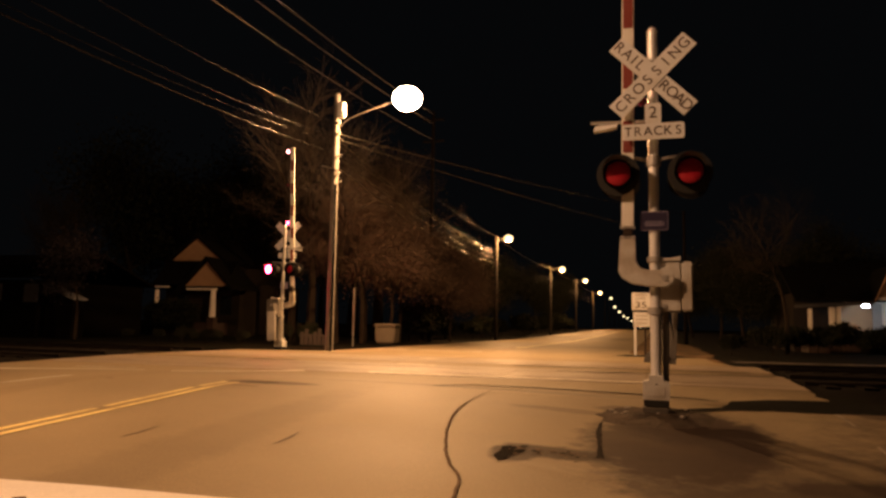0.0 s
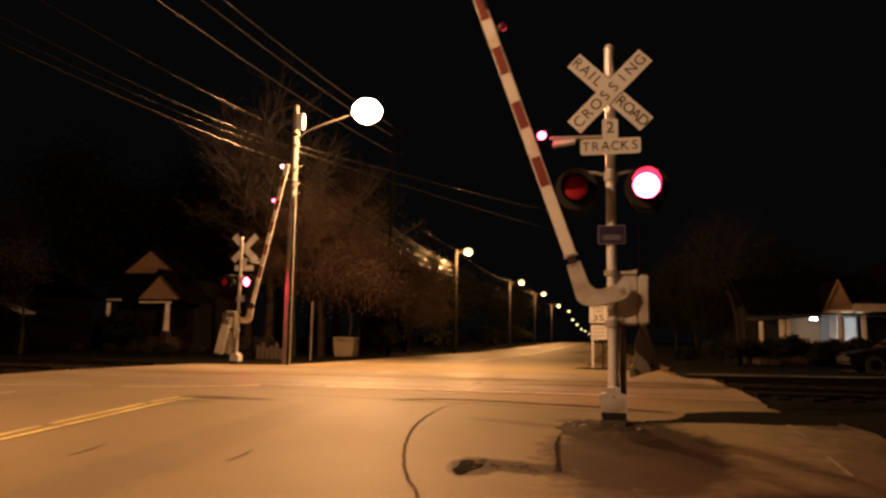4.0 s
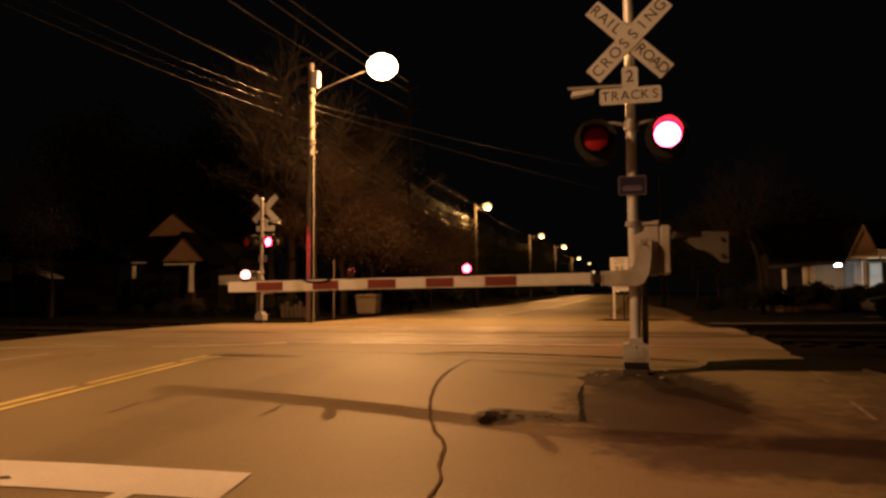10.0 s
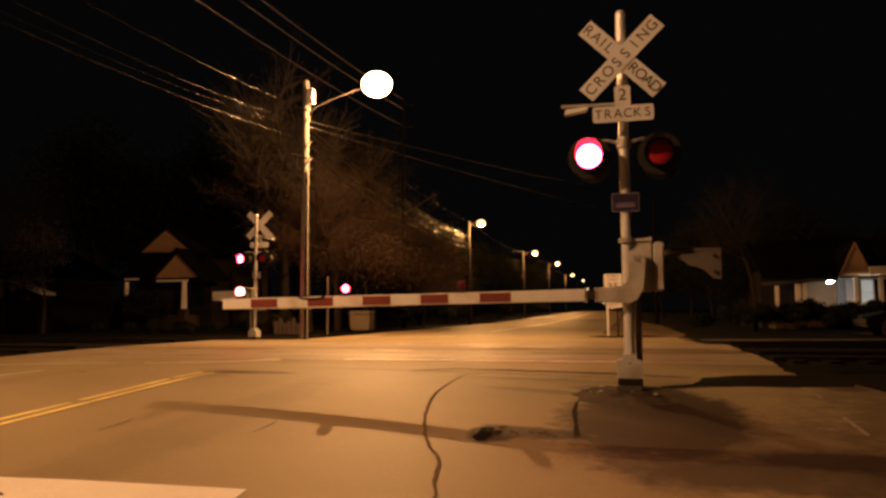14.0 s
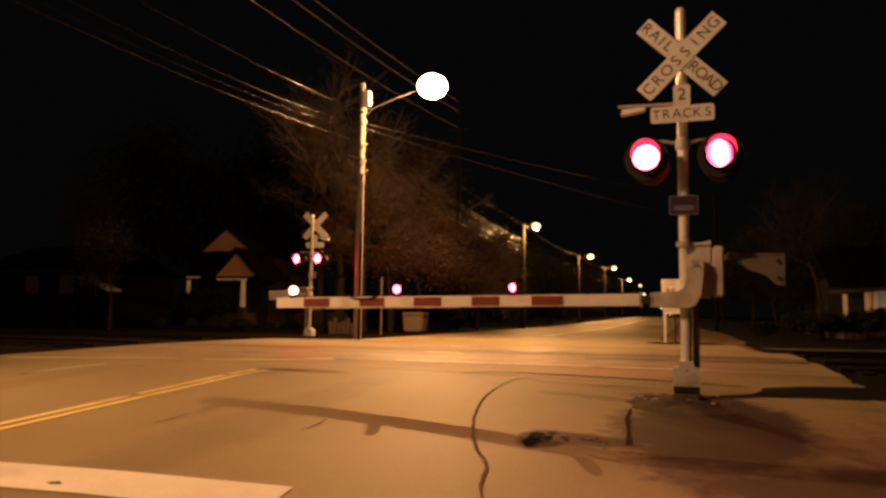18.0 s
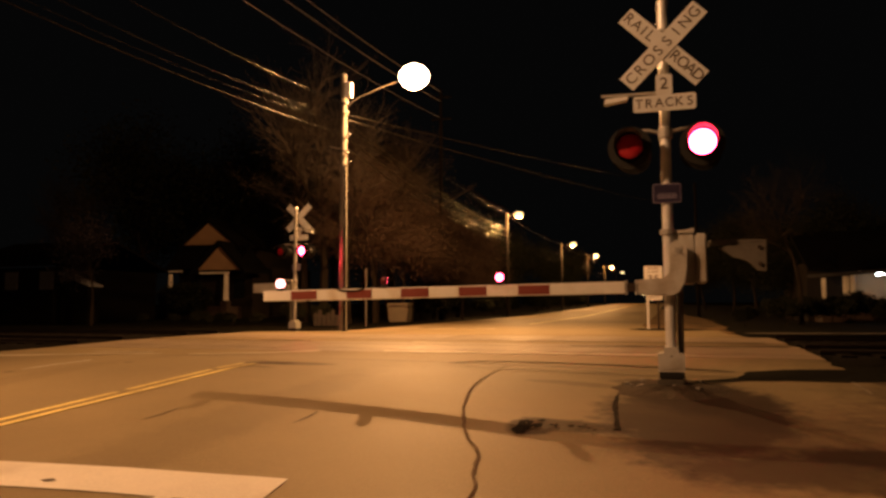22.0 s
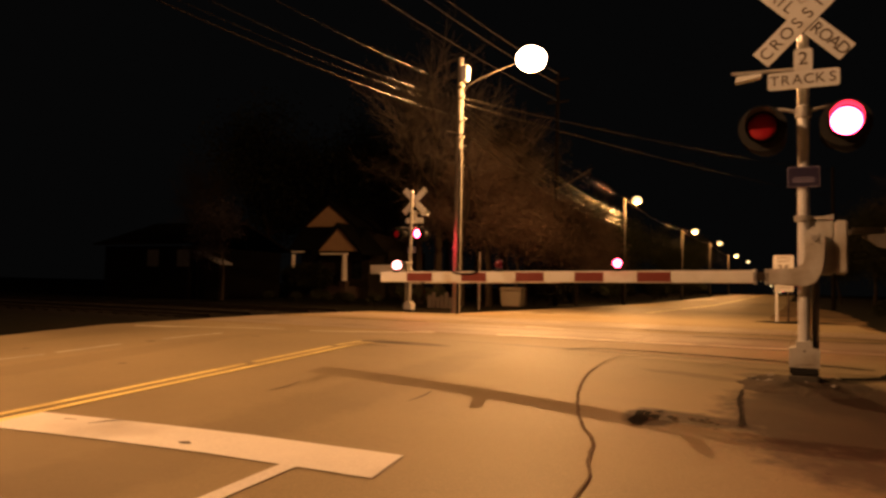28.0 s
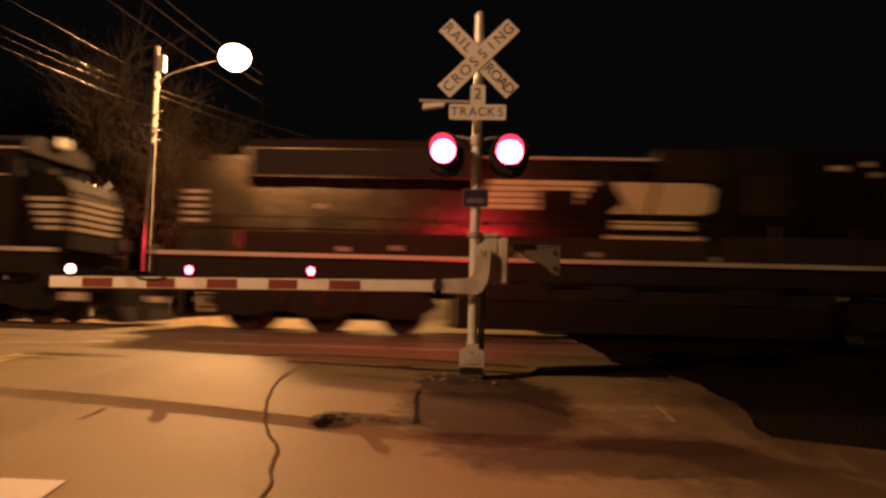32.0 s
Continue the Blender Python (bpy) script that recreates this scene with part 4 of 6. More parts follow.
def wires():
    """Cables from pole to pole, each span a part."""
    def cable(spans, radius, label, mat=None):
        c = thing("overhead_cable", pose(0, 0, 0), label, "cable", "overhead cables")
        for k, (a, b, sag) in enumerate(spans):
            r = radius if k == 0 or radius < 0.01 else radius * 0.4
            cu = bpy.data.meshes.new("span")
            verts, faces, n = [], [], 16
            for i in range(n + 1):
                u = i / n
                x, y, z = [p + (q - p) * u for p, q in zip(a, b)]
                z -= sag * 4 * u * (1 - u)
                verts += [(x + r * math.cos(math.pi * j / 4), y, z + r * math.sin(math.pi * j / 4)) for j in range(8)]
            for i in range(n):
                faces += [(8 * i + j, 8 * i + 8 + j, 8 * i + 8 + (j + 1) % 8, 8 * i + (j + 1) % 8) for j in range(8)]
            cu.from_pydata(verts, [], faces)
            cu.shade_smooth()
            # Later spans change material, so how dimly they are lit sits in the colour.
            cu.materials.append((OLD_WIRE if radius < 0.01 else BLACK_WIRE) if k else mat or WIRE)
            o = new("span", cu)
            o.parent = c

    row = "weathered overhead cable between utility poles"
    px, near_y, far_y = -11.5, 2.0, 24.0
    for z0, z1, s0, r in ((8.08, 8.47, 0.42, 0.008), (7.37, 7.95, 0.57, 0.008), (6.83, 7.72, 0.46, 0.006), (6.62, 7.33, 0.37, 0.014)):
        cable([((px, near_y, z0), (px, far_y, z1), s0)], r, row)
    for z1, z2, s1, r in ((8.44, 8.02, 0.25, 0.008), (7.93, 6.83, 0.46, 0.024), (7.7, 6.66, 0.46, 0.021), (7.3, 6.3, 0.55, 0.026), (6.9, 5.97, 0.6, 0.026)):
        spans = [((px, far_y, z1), (-12.1, 55.0, z2), s1)]
        heights = [z2] + [z2 + (z - 8.05) for _, z, _ in ROWS_OF_LAMPS[1:4]]
        spans += [((-12.1, a[0], h0), (-12.1, b[0], h1), 0.35) for a, b, h0, h1 in zip(ROWS_OF_LAMPS, ROWS_OF_LAMPS[1:4], heights, heights[1:])]
        cable(spans, r, row, BRIGHT_WIRE if r > 0.02 else WIRE)
    for z, end in ((8.05, 9.9), (7.85, 8.1)):
        cable([((px + 0.1, far_y, z), (2.0, 58.0, end), 0.25)], 0.018, "twisted service cable across the road", BRIGHT_WIRE)
    for z, r in ((13.1, 0.01), (14.2, 0.02), (14.85, 0.02)):
        cable([((-14.0, -20.0, z), (-14.0, 44.0, z), 1.62)], r, "high cable beside the road", OLD_WIRE)
    for at in (pose(-14.0, 44.0, 0), pose(-14.0, -20.0, 0), pose(2.0, 58.0, 0)):
        p = thing("utility_pole", at, "tall dark utility pole with crossarms", "utility pole", "tall dark poles")
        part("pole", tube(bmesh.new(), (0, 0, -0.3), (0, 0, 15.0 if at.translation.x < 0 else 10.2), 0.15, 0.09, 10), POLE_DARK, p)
        if at.translation.x < 0:
            for z in (13.05, 14.5):
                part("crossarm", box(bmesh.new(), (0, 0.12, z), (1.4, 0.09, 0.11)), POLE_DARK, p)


wires()


# ---- trees ----
BARK = material("bark", (0.022, 0.017, 0.012), 0.95, vary=0.4, scale=3, fine=25, bump=0.8, spec=0.1)
TWIG = material("bare twigs", (0.065, 0.043, 0.028), 0.9, vary=0.35, scale=1.5, fine=20, bump=0.0, island=True)
DRY_LEAF = material("rusty dry leaves", (0.066, 0.043, 0.028), 0.9, vary=0.4, scale=1.0, fine=20, bump=0.0, island=True)
DARK_LEAF = material("dark evergreen leaves", (0.016, 0.018, 0.01), 0.9, vary=0.4, scale=1.2, fine=20, bump=0.0, island=True, spec=0.08)


def tree_meshes(seed, height, spread, levels=5, leaves=0, leaf_mat=None, low=0.22, size=0.07, twig_mat=None, wood_mat=None):
    rnd = random.Random(seed)
    wood, twigs, tips = ([], []), ([], []), []

    def limb(store, a, b, r0, r1):
        vs, fs = store
        d = (b - a).normalized()
        u = d.orthogonal().normalized()
        w = d.cross(u)
        k = 5 if r0 > 0.03 else 3
        n = len(vs)
        for p, r in ((a, r0), (b, r1)):
            vs.extend(tuple(p + (u * math.cos(6.283 * i / k) + w * math.sin(6.283 * i / k)) * r) for i in range(k))
        fs.extend((n + i, n + (i + 1) % k, n + k + (i + 1) % k, n + k + i) for i in range(k))

    def grow(p, d, length, r, level):
        steps = 3 if level < 3 else 2
        for s in range(steps):
            bend = Vector((rnd.gauss(0, 1), rnd.gauss(0, 1), rnd.gauss(0.25, 0.6))) * (0.12 + 0.07 * level)
            d = (d + bend).normalized()
            q = p + d * length / steps
            r1 = r * 0.82
            limb(wood if level < 2 else twigs, p, q, r, r1)
            p, r = q, r1
            if level < levels and (level > 0 or s > 0):
                for _ in range(2 if level < 3 else rnd.choice((1, 2))):
                    side = Vector((rnd.gauss(0, 1), rnd.gauss(0, 1), rnd.gauss(0.1, 0.5))).normalized()
                    grow(p, (d * 0.65 + side * spread).normalized(), length * rnd.uniform(0.5, 0.74), r * 0.6, level + 1)
        if level >= levels - 1:
            tips.append(p)
        if level < levels:
            grow(p, d, length * 0.62, r * 0.85, level + 1)

    limb(wood, Vector((0, 0, -0.2)), Vector((0.05, 0, height * low)), height * 0.02, height * 0.015)
    grow(Vector((0.05, 0, height * low)), Vector((0.03, 0.02, 1)), height * 0.36, height * 0.014, 0)
    out = []
    for name, (vs, fs), mat in (("trunk", wood, wood_mat or BARK), ("crown", twigs, twig_mat or TWIG)):
        me = bpy.data.meshes.new(name)
        me.from_pydata(vs, [], fs)
        me.materials.append(mat)
        out.append((name, me))
    if leaves:
        vs, fs = [], []
        for p in tips:
            for _ in range(leaves):
                w = height * 0.055
                c = p + Vector((rnd.gauss(0, w), rnd.gauss(0, w), rnd.gauss(0, w)))
                a, b = Vector((rnd.gauss(0, 1), rnd.gauss(0, 1), rnd.gauss(0, 1))).normalized() * size, Vector((rnd.gauss(0, 1), rnd.gauss(0, 1), rnd.gauss(0, 1))).normalized() * size * 0.7
                n = len(vs)
                vs += [tuple(c - a), tuple(c + b), tuple(c + a), tuple(c - b)]
                fs.append((n, n + 1, n + 2, n + 3))
        me = bpy.data.meshes.new("leaves")
        me.from_pydata(vs, [], fs)
        me.materials.append(leaf_mat)
        out.append(("leaves", me))
    return out


def tree(meshes, at, label, category="tree", group="roadside trees", name="tree"):
    t = thing(name, at, label, category, group)
    for part_name, me in meshes:
        o = new(part_name, me)
        o.parent = t
    return t


BARE_A = tree_meshes(3, 13.0, 0.75)
BARE_B = tree_meshes(8, 11.0, 0.9)
RUSTY = tree_meshes(15, 8.5, 1.0, 4, 22, DRY_LEAF, 0.05, 0.06)
RUSTY_B = tree_meshes(27, 8.5, 0.7, 4, 22, DRY_LEAF, 0.1, 0.06)
PALE_BARK = material("pale vine-wrapped bark", (0.055, 0.044, 0.035), 0.9, vary=0.4, scale=3, fine=25, bump=0.8)
# Trunks take the darker bark so the shade low down is in the colour.
CROOKED = tree_meshes(44, 15.0, 0.6, 4, 0, None, 0.2, twig_mat=PALE_BARK, wood_mat=BARK)
CROOKED_B = tree_meshes(52, 13.0, 0.8, 4, 0, None, 0.12, twig_mat=PALE_BARK, wood_mat=BARK)
EVERGREEN = tree_meshes(21, 9.0, 1.0, 4, 22, DARK_LEAF, 0.03, 0.07, BARK)
LOW_BUSH = tree_meshes(33, 1.9, 1.1, 3, 16, DARK_LEAF, 0.06, 0.07, BARK)

PALE_LEAF = material("dull lilac-grey leaves", (0.018, 0.016, 0.02), 0.9, vary=0.4, scale=1.0, fine=20, bump=0.0, island=True, spec=0.05)
PALE_SHRUB = tree_meshes(61, 5.0, 1.0, 4, 3, PALE_LEAF, 0.3, 0.07, BARK)
# Twigs in the dark bark tone, standing in for trees in poor light.
BARE_DARK = tree_meshes(12, 12.0, 0.8, twig_mat=BARK)
BARE = "tall bare winter tree beside the road"
for meshes, x, y, rz, s, label in (
        (CROOKED, -18.3, 36.0, 10, 1.0, "twisted bare tree wrapped in vines"), (CROOKED_B, -20.3, 37.5, 120, 1.1, "twisted bare tree wrapped in vines"), (CROOKED, -22.6, 40.0, 230, 1.0, "twisted bare tree wrapped in vines"), (CROOKED_B, -16.4, 35.0, 260, 1.0, "twisted bare tree wrapped in vines"), (BARE_B, -15.2, 36.0, 200, 0.85, BARE),
        (BARE_B, -18.5, 46.0, 20, 1.2, BARE), (BARE_B, -20.5, 52.0, 140, 1.2, BARE), (BARE_A, -24.0, 55.0, 60, 1.3, BARE),
        (RUSTY, -14.6, 40.0, 0, 1.0, "small tree with some rusty leaves still on it"), (RUSTY_B, -14.2, 37.5, 130, 0.85, "small tree with some rusty leaves still on it"), (RUSTY_B, -16.6, 39.5, 60, 1.1, "small tree with some rusty leaves still on it"), (RUSTY, -12.9, 45.0, 300, 0.8, "small tree with some rusty leaves still on it"), (RUSTY_B, -15.6, 47.5, 220, 1.0, "small tree with some rusty leaves still on it"),
        (EVERGREEN, -16.5, 56.0, 0, 1.0, "dark evergreen tree along the road"), (EVERGREEN, -15.8, 66.0, 90, 1.1, "dark evergreen tree along the road"), (EVERGREEN, -17.0, 78.0, 180, 1.2, "dark evergreen tree along the road"),
        (EVERGREEN, -16.0, 98.0, 45, 1.2, "dark evergreen tree along the road"), (EVERGREEN, -16.5, 125.0, 270, 1.3, "dark evergreen tree along the road"),
        (BARE_DARK, 5.6, 36.0, 40, 0.6, "bare crooked tree before the pale house"), (PALE_SHRUB, -28.0, 29.5, 0, 0.95, "small tree with a few pale leaves beside the shed"), (BARE_DARK, -41.8, 44.0, 75, 0.9, "bare tree beside the bungalow"), (BARE_DARK, -46.0, 49.0, 15, 1.0, "bare tree beside the bungalow"), (BARE_DARK, -38.0, 60.0, 170, 1.2, BARE), (BARE_DARK, -29.0, 59.0, 300, 1.3, BARE),
        (EVERGREEN, 4.6, 60.0, 10, 1.0, "dark evergreen tree along the road"), (EVERGREEN, 3.6, 84.0, 100, 1.1, "dark evergreen tree along the road"), (EVERGREEN, -37.0, 58.0, 20, 2.3, "tall dark evergreen tree behind the bungalow"), (EVERGREEN, -46.0, 56.0, 140, 2.4, "tall dark evergreen tree behind the bungalow"), (EVERGREEN, -27.5, 62.0, 250, 2.2, "tall dark evergreen tree behind the bungalow"),
        (EVERGREEN, 5.2, 50.0, 40, 0.9, "dark evergreen tree on the lawn"), (EVERGREEN, 12.0, 58.0, 0, 1.2, "dark evergreen tree behind the pale house"), (BARE_DARK, 20.0, 56.0, 120, 1.1, BARE), (EVERGREEN, 6.8, 47.0, 210, 0.8, "dark evergreen tree beside the pale house")):
    tree(meshes, pose(x, y, ground_z(x, y), 0, 0, rz) @ Matrix.Diagonal((s, s, s, 1)), label)
rnd = random.Random(5)
for k in range(12):
    x, y = -15.8 - 1.0 * k + rnd.uniform(-0.4, 0.4), 29.0 + rnd.uniform(-1, 3) + 0.35 * k
    s = rnd.uniform(0.6, 0.8) if k < 3 else rnd.uniform(0.35, 0.5)
    tree(LOW_BUSH, pose(x, y, ground_z(x, y), 0, 0, rnd.uniform(0, 360)) @ Matrix.Diagonal((s, s, s * 0.8, 1)), "tangled roadside bush in the dark", "bush", "bushes beyond the tracks", "bush")
for k in range(22):
    x, y = -13.6 - rnd.uniform(0, 2.5), 41.0 + 4.0 * k + rnd.uniform(-1, 1)
    s = rnd.uniform(0.9, 1.7)
    tree(LOW_BUSH, pose(x, y, ground_z(x, y), 0, 0, rnd.uniform(0, 360)) @ Matrix.Diagonal((s * 1.3, s * 1.3, s, 1)), "dark undergrowth along the verge", "bush", "undergrowth along the road", "bush")
for x, y, s in ((-34.2, 43.2, 1.5), (-33.3, 43.2, 1.75), (-32.3, 43.2, 1.75), (-31.6, 43.2, 1.2), (7.2, 37.6, 0.9), (8.2, 37.8, 1.05), (9.3, 38.0, 0.8), (10.3, 38.2, 0.95), (11.3, 38.2, 1.0), (12.3, 38.0, 0.9), (6.2, 37.6, 0.9), (3.0, 33.0, 0.6), (4.9, 35.5, 0.9), (13.4, 38.0, 0.9)):
    tree(LOW_BUSH, pose(x, y, 0, 0, 0, x * 70) @ Matrix.Diagonal((s * 1.2, s, s * 0.85, 1)), "dark rounded shrub before a house", "shrub", "shrubs before the houses", "shrub")


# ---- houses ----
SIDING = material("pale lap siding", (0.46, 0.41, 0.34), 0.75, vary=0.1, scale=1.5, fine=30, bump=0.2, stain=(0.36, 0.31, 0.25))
GABLE = material("tan gable boards", (0.32, 0.21, 0.12), 0.8, vary=0.2, scale=2, fine=30, bump=0.3)
TRIM_WHITE = material("white painted wood", (0.74, 0.72, 0.66), 0.6, vary=0.06, scale=3, fine=40, bump=0.1)
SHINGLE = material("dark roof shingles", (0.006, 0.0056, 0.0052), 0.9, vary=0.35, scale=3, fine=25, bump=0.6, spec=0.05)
BRICK = material("brown brick", (0.045, 0.028, 0.021), 0.85, vary=0.3, scale=4, fine=20, bump=0.5)
PANE = material("dark window glass", (0.01, 0.012, 0.015), 0.08, vary=0.1, scale=1, fine=8, bump=0.0, spec=0.8)
# Siding toned dark where house walls get little light.
DARK_WALL = material("siding toned dark as unlit", (0.02, 0.016, 0.012), 0.85, vary=0.25, scale=2, fine=30, bump=0.3, spec=0.08)
LIT_PANE = glow("lit window", (0.95, 0.95, 0.85), 0.3)
FAIRY_GLOW = glow("fairy light", (1.0, 0.8, 0.5), 1.6)
PORCH_GLOW = glow("porch lamp globe", (0.95, 0.97, 1.0), 30.0)


def gable_roof(parent, x0, x1, y0, y1, z0, z1, over=0.35, thick=0.16):
    """A roof with its ridge along y, as two slabs."""
    mid = (x0 + x1) / 2
    for s, xe in ((-1, x0), (1, x1)):
        k = (z1 - z0) / (mid - x0)
        e = xe + s * over
        ze = z0 - k * over
        bm = prism(bmesh.new(), [(e, ze), (mid, z1), (mid, z1 + thick), (e, ze + thick)], y0 - over, y1)
        part("roof_slope", bm, SHINGLE, parent, "dark shingled roof slope")
        bm = prism(bmesh.new(), [(e, ze - 0.12), (mid, z1 - 0.12), (mid, z1 + thick + 0.01), (e, ze + thick + 0.01)], y0 - over - 0.05, y0 - over - 0.004)
        part("rake_board", bm, SHINGLE if over > 0.25 else GABLE, parent)


def window(parent, x, y, z, w, h, mat=None):
    f = part("window", box(bmesh.new(), (x, y - 0.03, z), (w + 0.16, 0.06, h + 0.16)), TRIM_WHITE, parent)
    for dz in (-h / 4, h / 4):
        part("pane", box(bmesh.new(), (x, y - 0.07, z + dz), (w, 0.02, h / 2 - 0.05)), mat or PANE, f)


def left_house():
    h = thing("house", pose(0, 0, 0), "old bungalow with a gabled porch and white columns", "house", "houses along the road")
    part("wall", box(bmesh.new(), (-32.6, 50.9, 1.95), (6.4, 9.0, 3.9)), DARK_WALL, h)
    part("gable_wall", prism(bmesh.new(), [(-35.25, 5.55), (-30.7, 5.55), (-33.0, 7.3)], 46.2, 46.4), GABLE, h, "tan boarded gable")
    gable_roof(h, -35.3, -30.65, 46.2, 55.0, 5.55, 7.35, 0.3)
    part("upper_wall", box(bmesh.new(), (-33.17, 50.7, 4.7), (4.4, 8.5, 1.6)), DARK_WALL, h)
    for k in range(6):
        z = 5.62 + 0.24 * k
        w = 4.3 * (7.25 - z) / 1.75
        part("gable_board", box(bmesh.new(), (-32.98, 46.19, z), (w, 0.03, 0.2), bevel=0.004), GABLE, h)
    part("gable_wall", prism(bmesh.new(), [(-32.6, 3.5), (-28.95, 3.5), (-30.72, 5.3)], 44.3, 44.45), GABLE, h, "tan boarded porch gable")
    for k in range(7):
        z = 3.64 + 0.22 * k
        w = 3.4 * (5.3 - z) / 1.8
        part("gable_board", box(bmesh.new(), (-30.75, 44.29, z), (w, 0.03, 0.19), bevel=0.004), GABLE, h)
    gable_roof(h, -32.55, -28.85, 44.3, 47.5, 3.62, 5.43, 0.4)
    part("porch_roof", prism(bmesh.new(), [(44.6, 3.6), (46.1, 5.3), (46.1, 5.42), (44.6, 3.72)], -35.6, -29.4, "x"), SHINGLE, h, "dark shingled porch roof")
    part("porch_beam", box(bmesh.new(), (-31.4, 44.6, 3.3), (2.45, 0.2, 0.13)), TRIM_WHITE, h, "white porch beam")
    part("porch_beam", box(bmesh.new(), (-34.75, 44.6, 3.46), (1.1, 0.2, 0.1)), TRIM_WHITE, h, "white porch beam")
    part("porch_floor", box(bmesh.new(), (-33.0, 45.7, 0.45), (5.4, 2.2, 0.9)), BRICK, h)
    for x, r in ((-35.17, 0.17), (-30.43, 0.2)):
        part("column", tube(bmesh.new(), (x, 44.6, 1.3), (x, 44.6, 3.25), r * 1.35, r, 4), TRIM_WHITE, h, "white tapered porch column")
        part("column_pier", box(bmesh.new(), (x, 44.6, 0.65), (0.55, 0.5, 1.3)), BRICK, h)
    part("porch_door", box(bmesh.new(), (-32.4, 46.37, 1.9), (1.0, 0.06, 2.1)), DARK_WALL, h)
    for x in (-34.2, -30.5):
        part("window", box(bmesh.new(), (x, 46.37, 2.2), (0.9, 0.06, 1.4)), PANE, h)


left_house()


# Trim colour toned down in place of dim light on it.
OLD_TRIM = material("grey trim toned down for dim light", (0.06, 0.06, 0.06), 0.9, vary=0.25, scale=2, fine=30, bump=0.2, spec=0.05)
# Near-black boards stand in for house and shed walls left unlit.
NIGHT_WALL = material("boards toned near-black for night", (0.004, 0.0035, 0.003), 0.95, vary=0.4, scale=2, fine=30, bump=0.3, spec=0.02)


def low_house():
    h = thing("house", pose(0, 0, 0), "long low house toned near-black, with an eave and two dim windows", "house", "houses along the road")
    part("wall", box(bmesh.new(), (-34.5, 34.0, 1.5), (6.9, 8.0, 3.0)), NIGHT_WALL, h, "board wall toned near-black for night")
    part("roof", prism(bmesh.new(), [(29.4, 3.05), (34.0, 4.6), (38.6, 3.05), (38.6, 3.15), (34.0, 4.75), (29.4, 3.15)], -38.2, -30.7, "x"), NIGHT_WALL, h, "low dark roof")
    part("fascia", box(bmesh.new(), (-34.45, 29.37, 3.09), (7.5, 0.05, 0.1)), NIGHT_WALL, h, "eave board toned near-black for night")
    # Panes toned between lit by headlights and unlit.
    for x, w in ((-33.85, 0.85), (-31.45, 0.9)):
        f = part("window", box(bmesh.new(), (x, 29.97, 2.3), (w, 0.07, 0.95)), OLD_TRIM, h, "dim window, toned between headlit and unlit")
        for dz in (-0.22, 0.22):
            part("pane", box(bmesh.new(), (x, 29.93, 2.3 + dz), (w - 0.14, 0.02, 0.38)), OLD_TRIM, f)


low_house()


SHED_ROOF = material("pale sheet-metal roof", (0.16, 0.17, 0.2), 0.7, vary=0.25, scale=2, fine=30, bump=0.2, spec=0.1)


def shed():
    s = thing("shed", pose(-29.2, 30.5, 0), "small shed with walls toned near-black for the dark", "shed")
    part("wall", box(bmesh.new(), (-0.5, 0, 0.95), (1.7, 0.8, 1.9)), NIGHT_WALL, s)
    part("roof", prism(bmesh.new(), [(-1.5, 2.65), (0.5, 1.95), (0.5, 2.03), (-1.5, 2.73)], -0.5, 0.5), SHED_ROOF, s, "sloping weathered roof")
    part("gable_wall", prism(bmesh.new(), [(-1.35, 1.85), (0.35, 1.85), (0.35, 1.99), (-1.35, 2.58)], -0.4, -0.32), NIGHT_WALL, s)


shed()


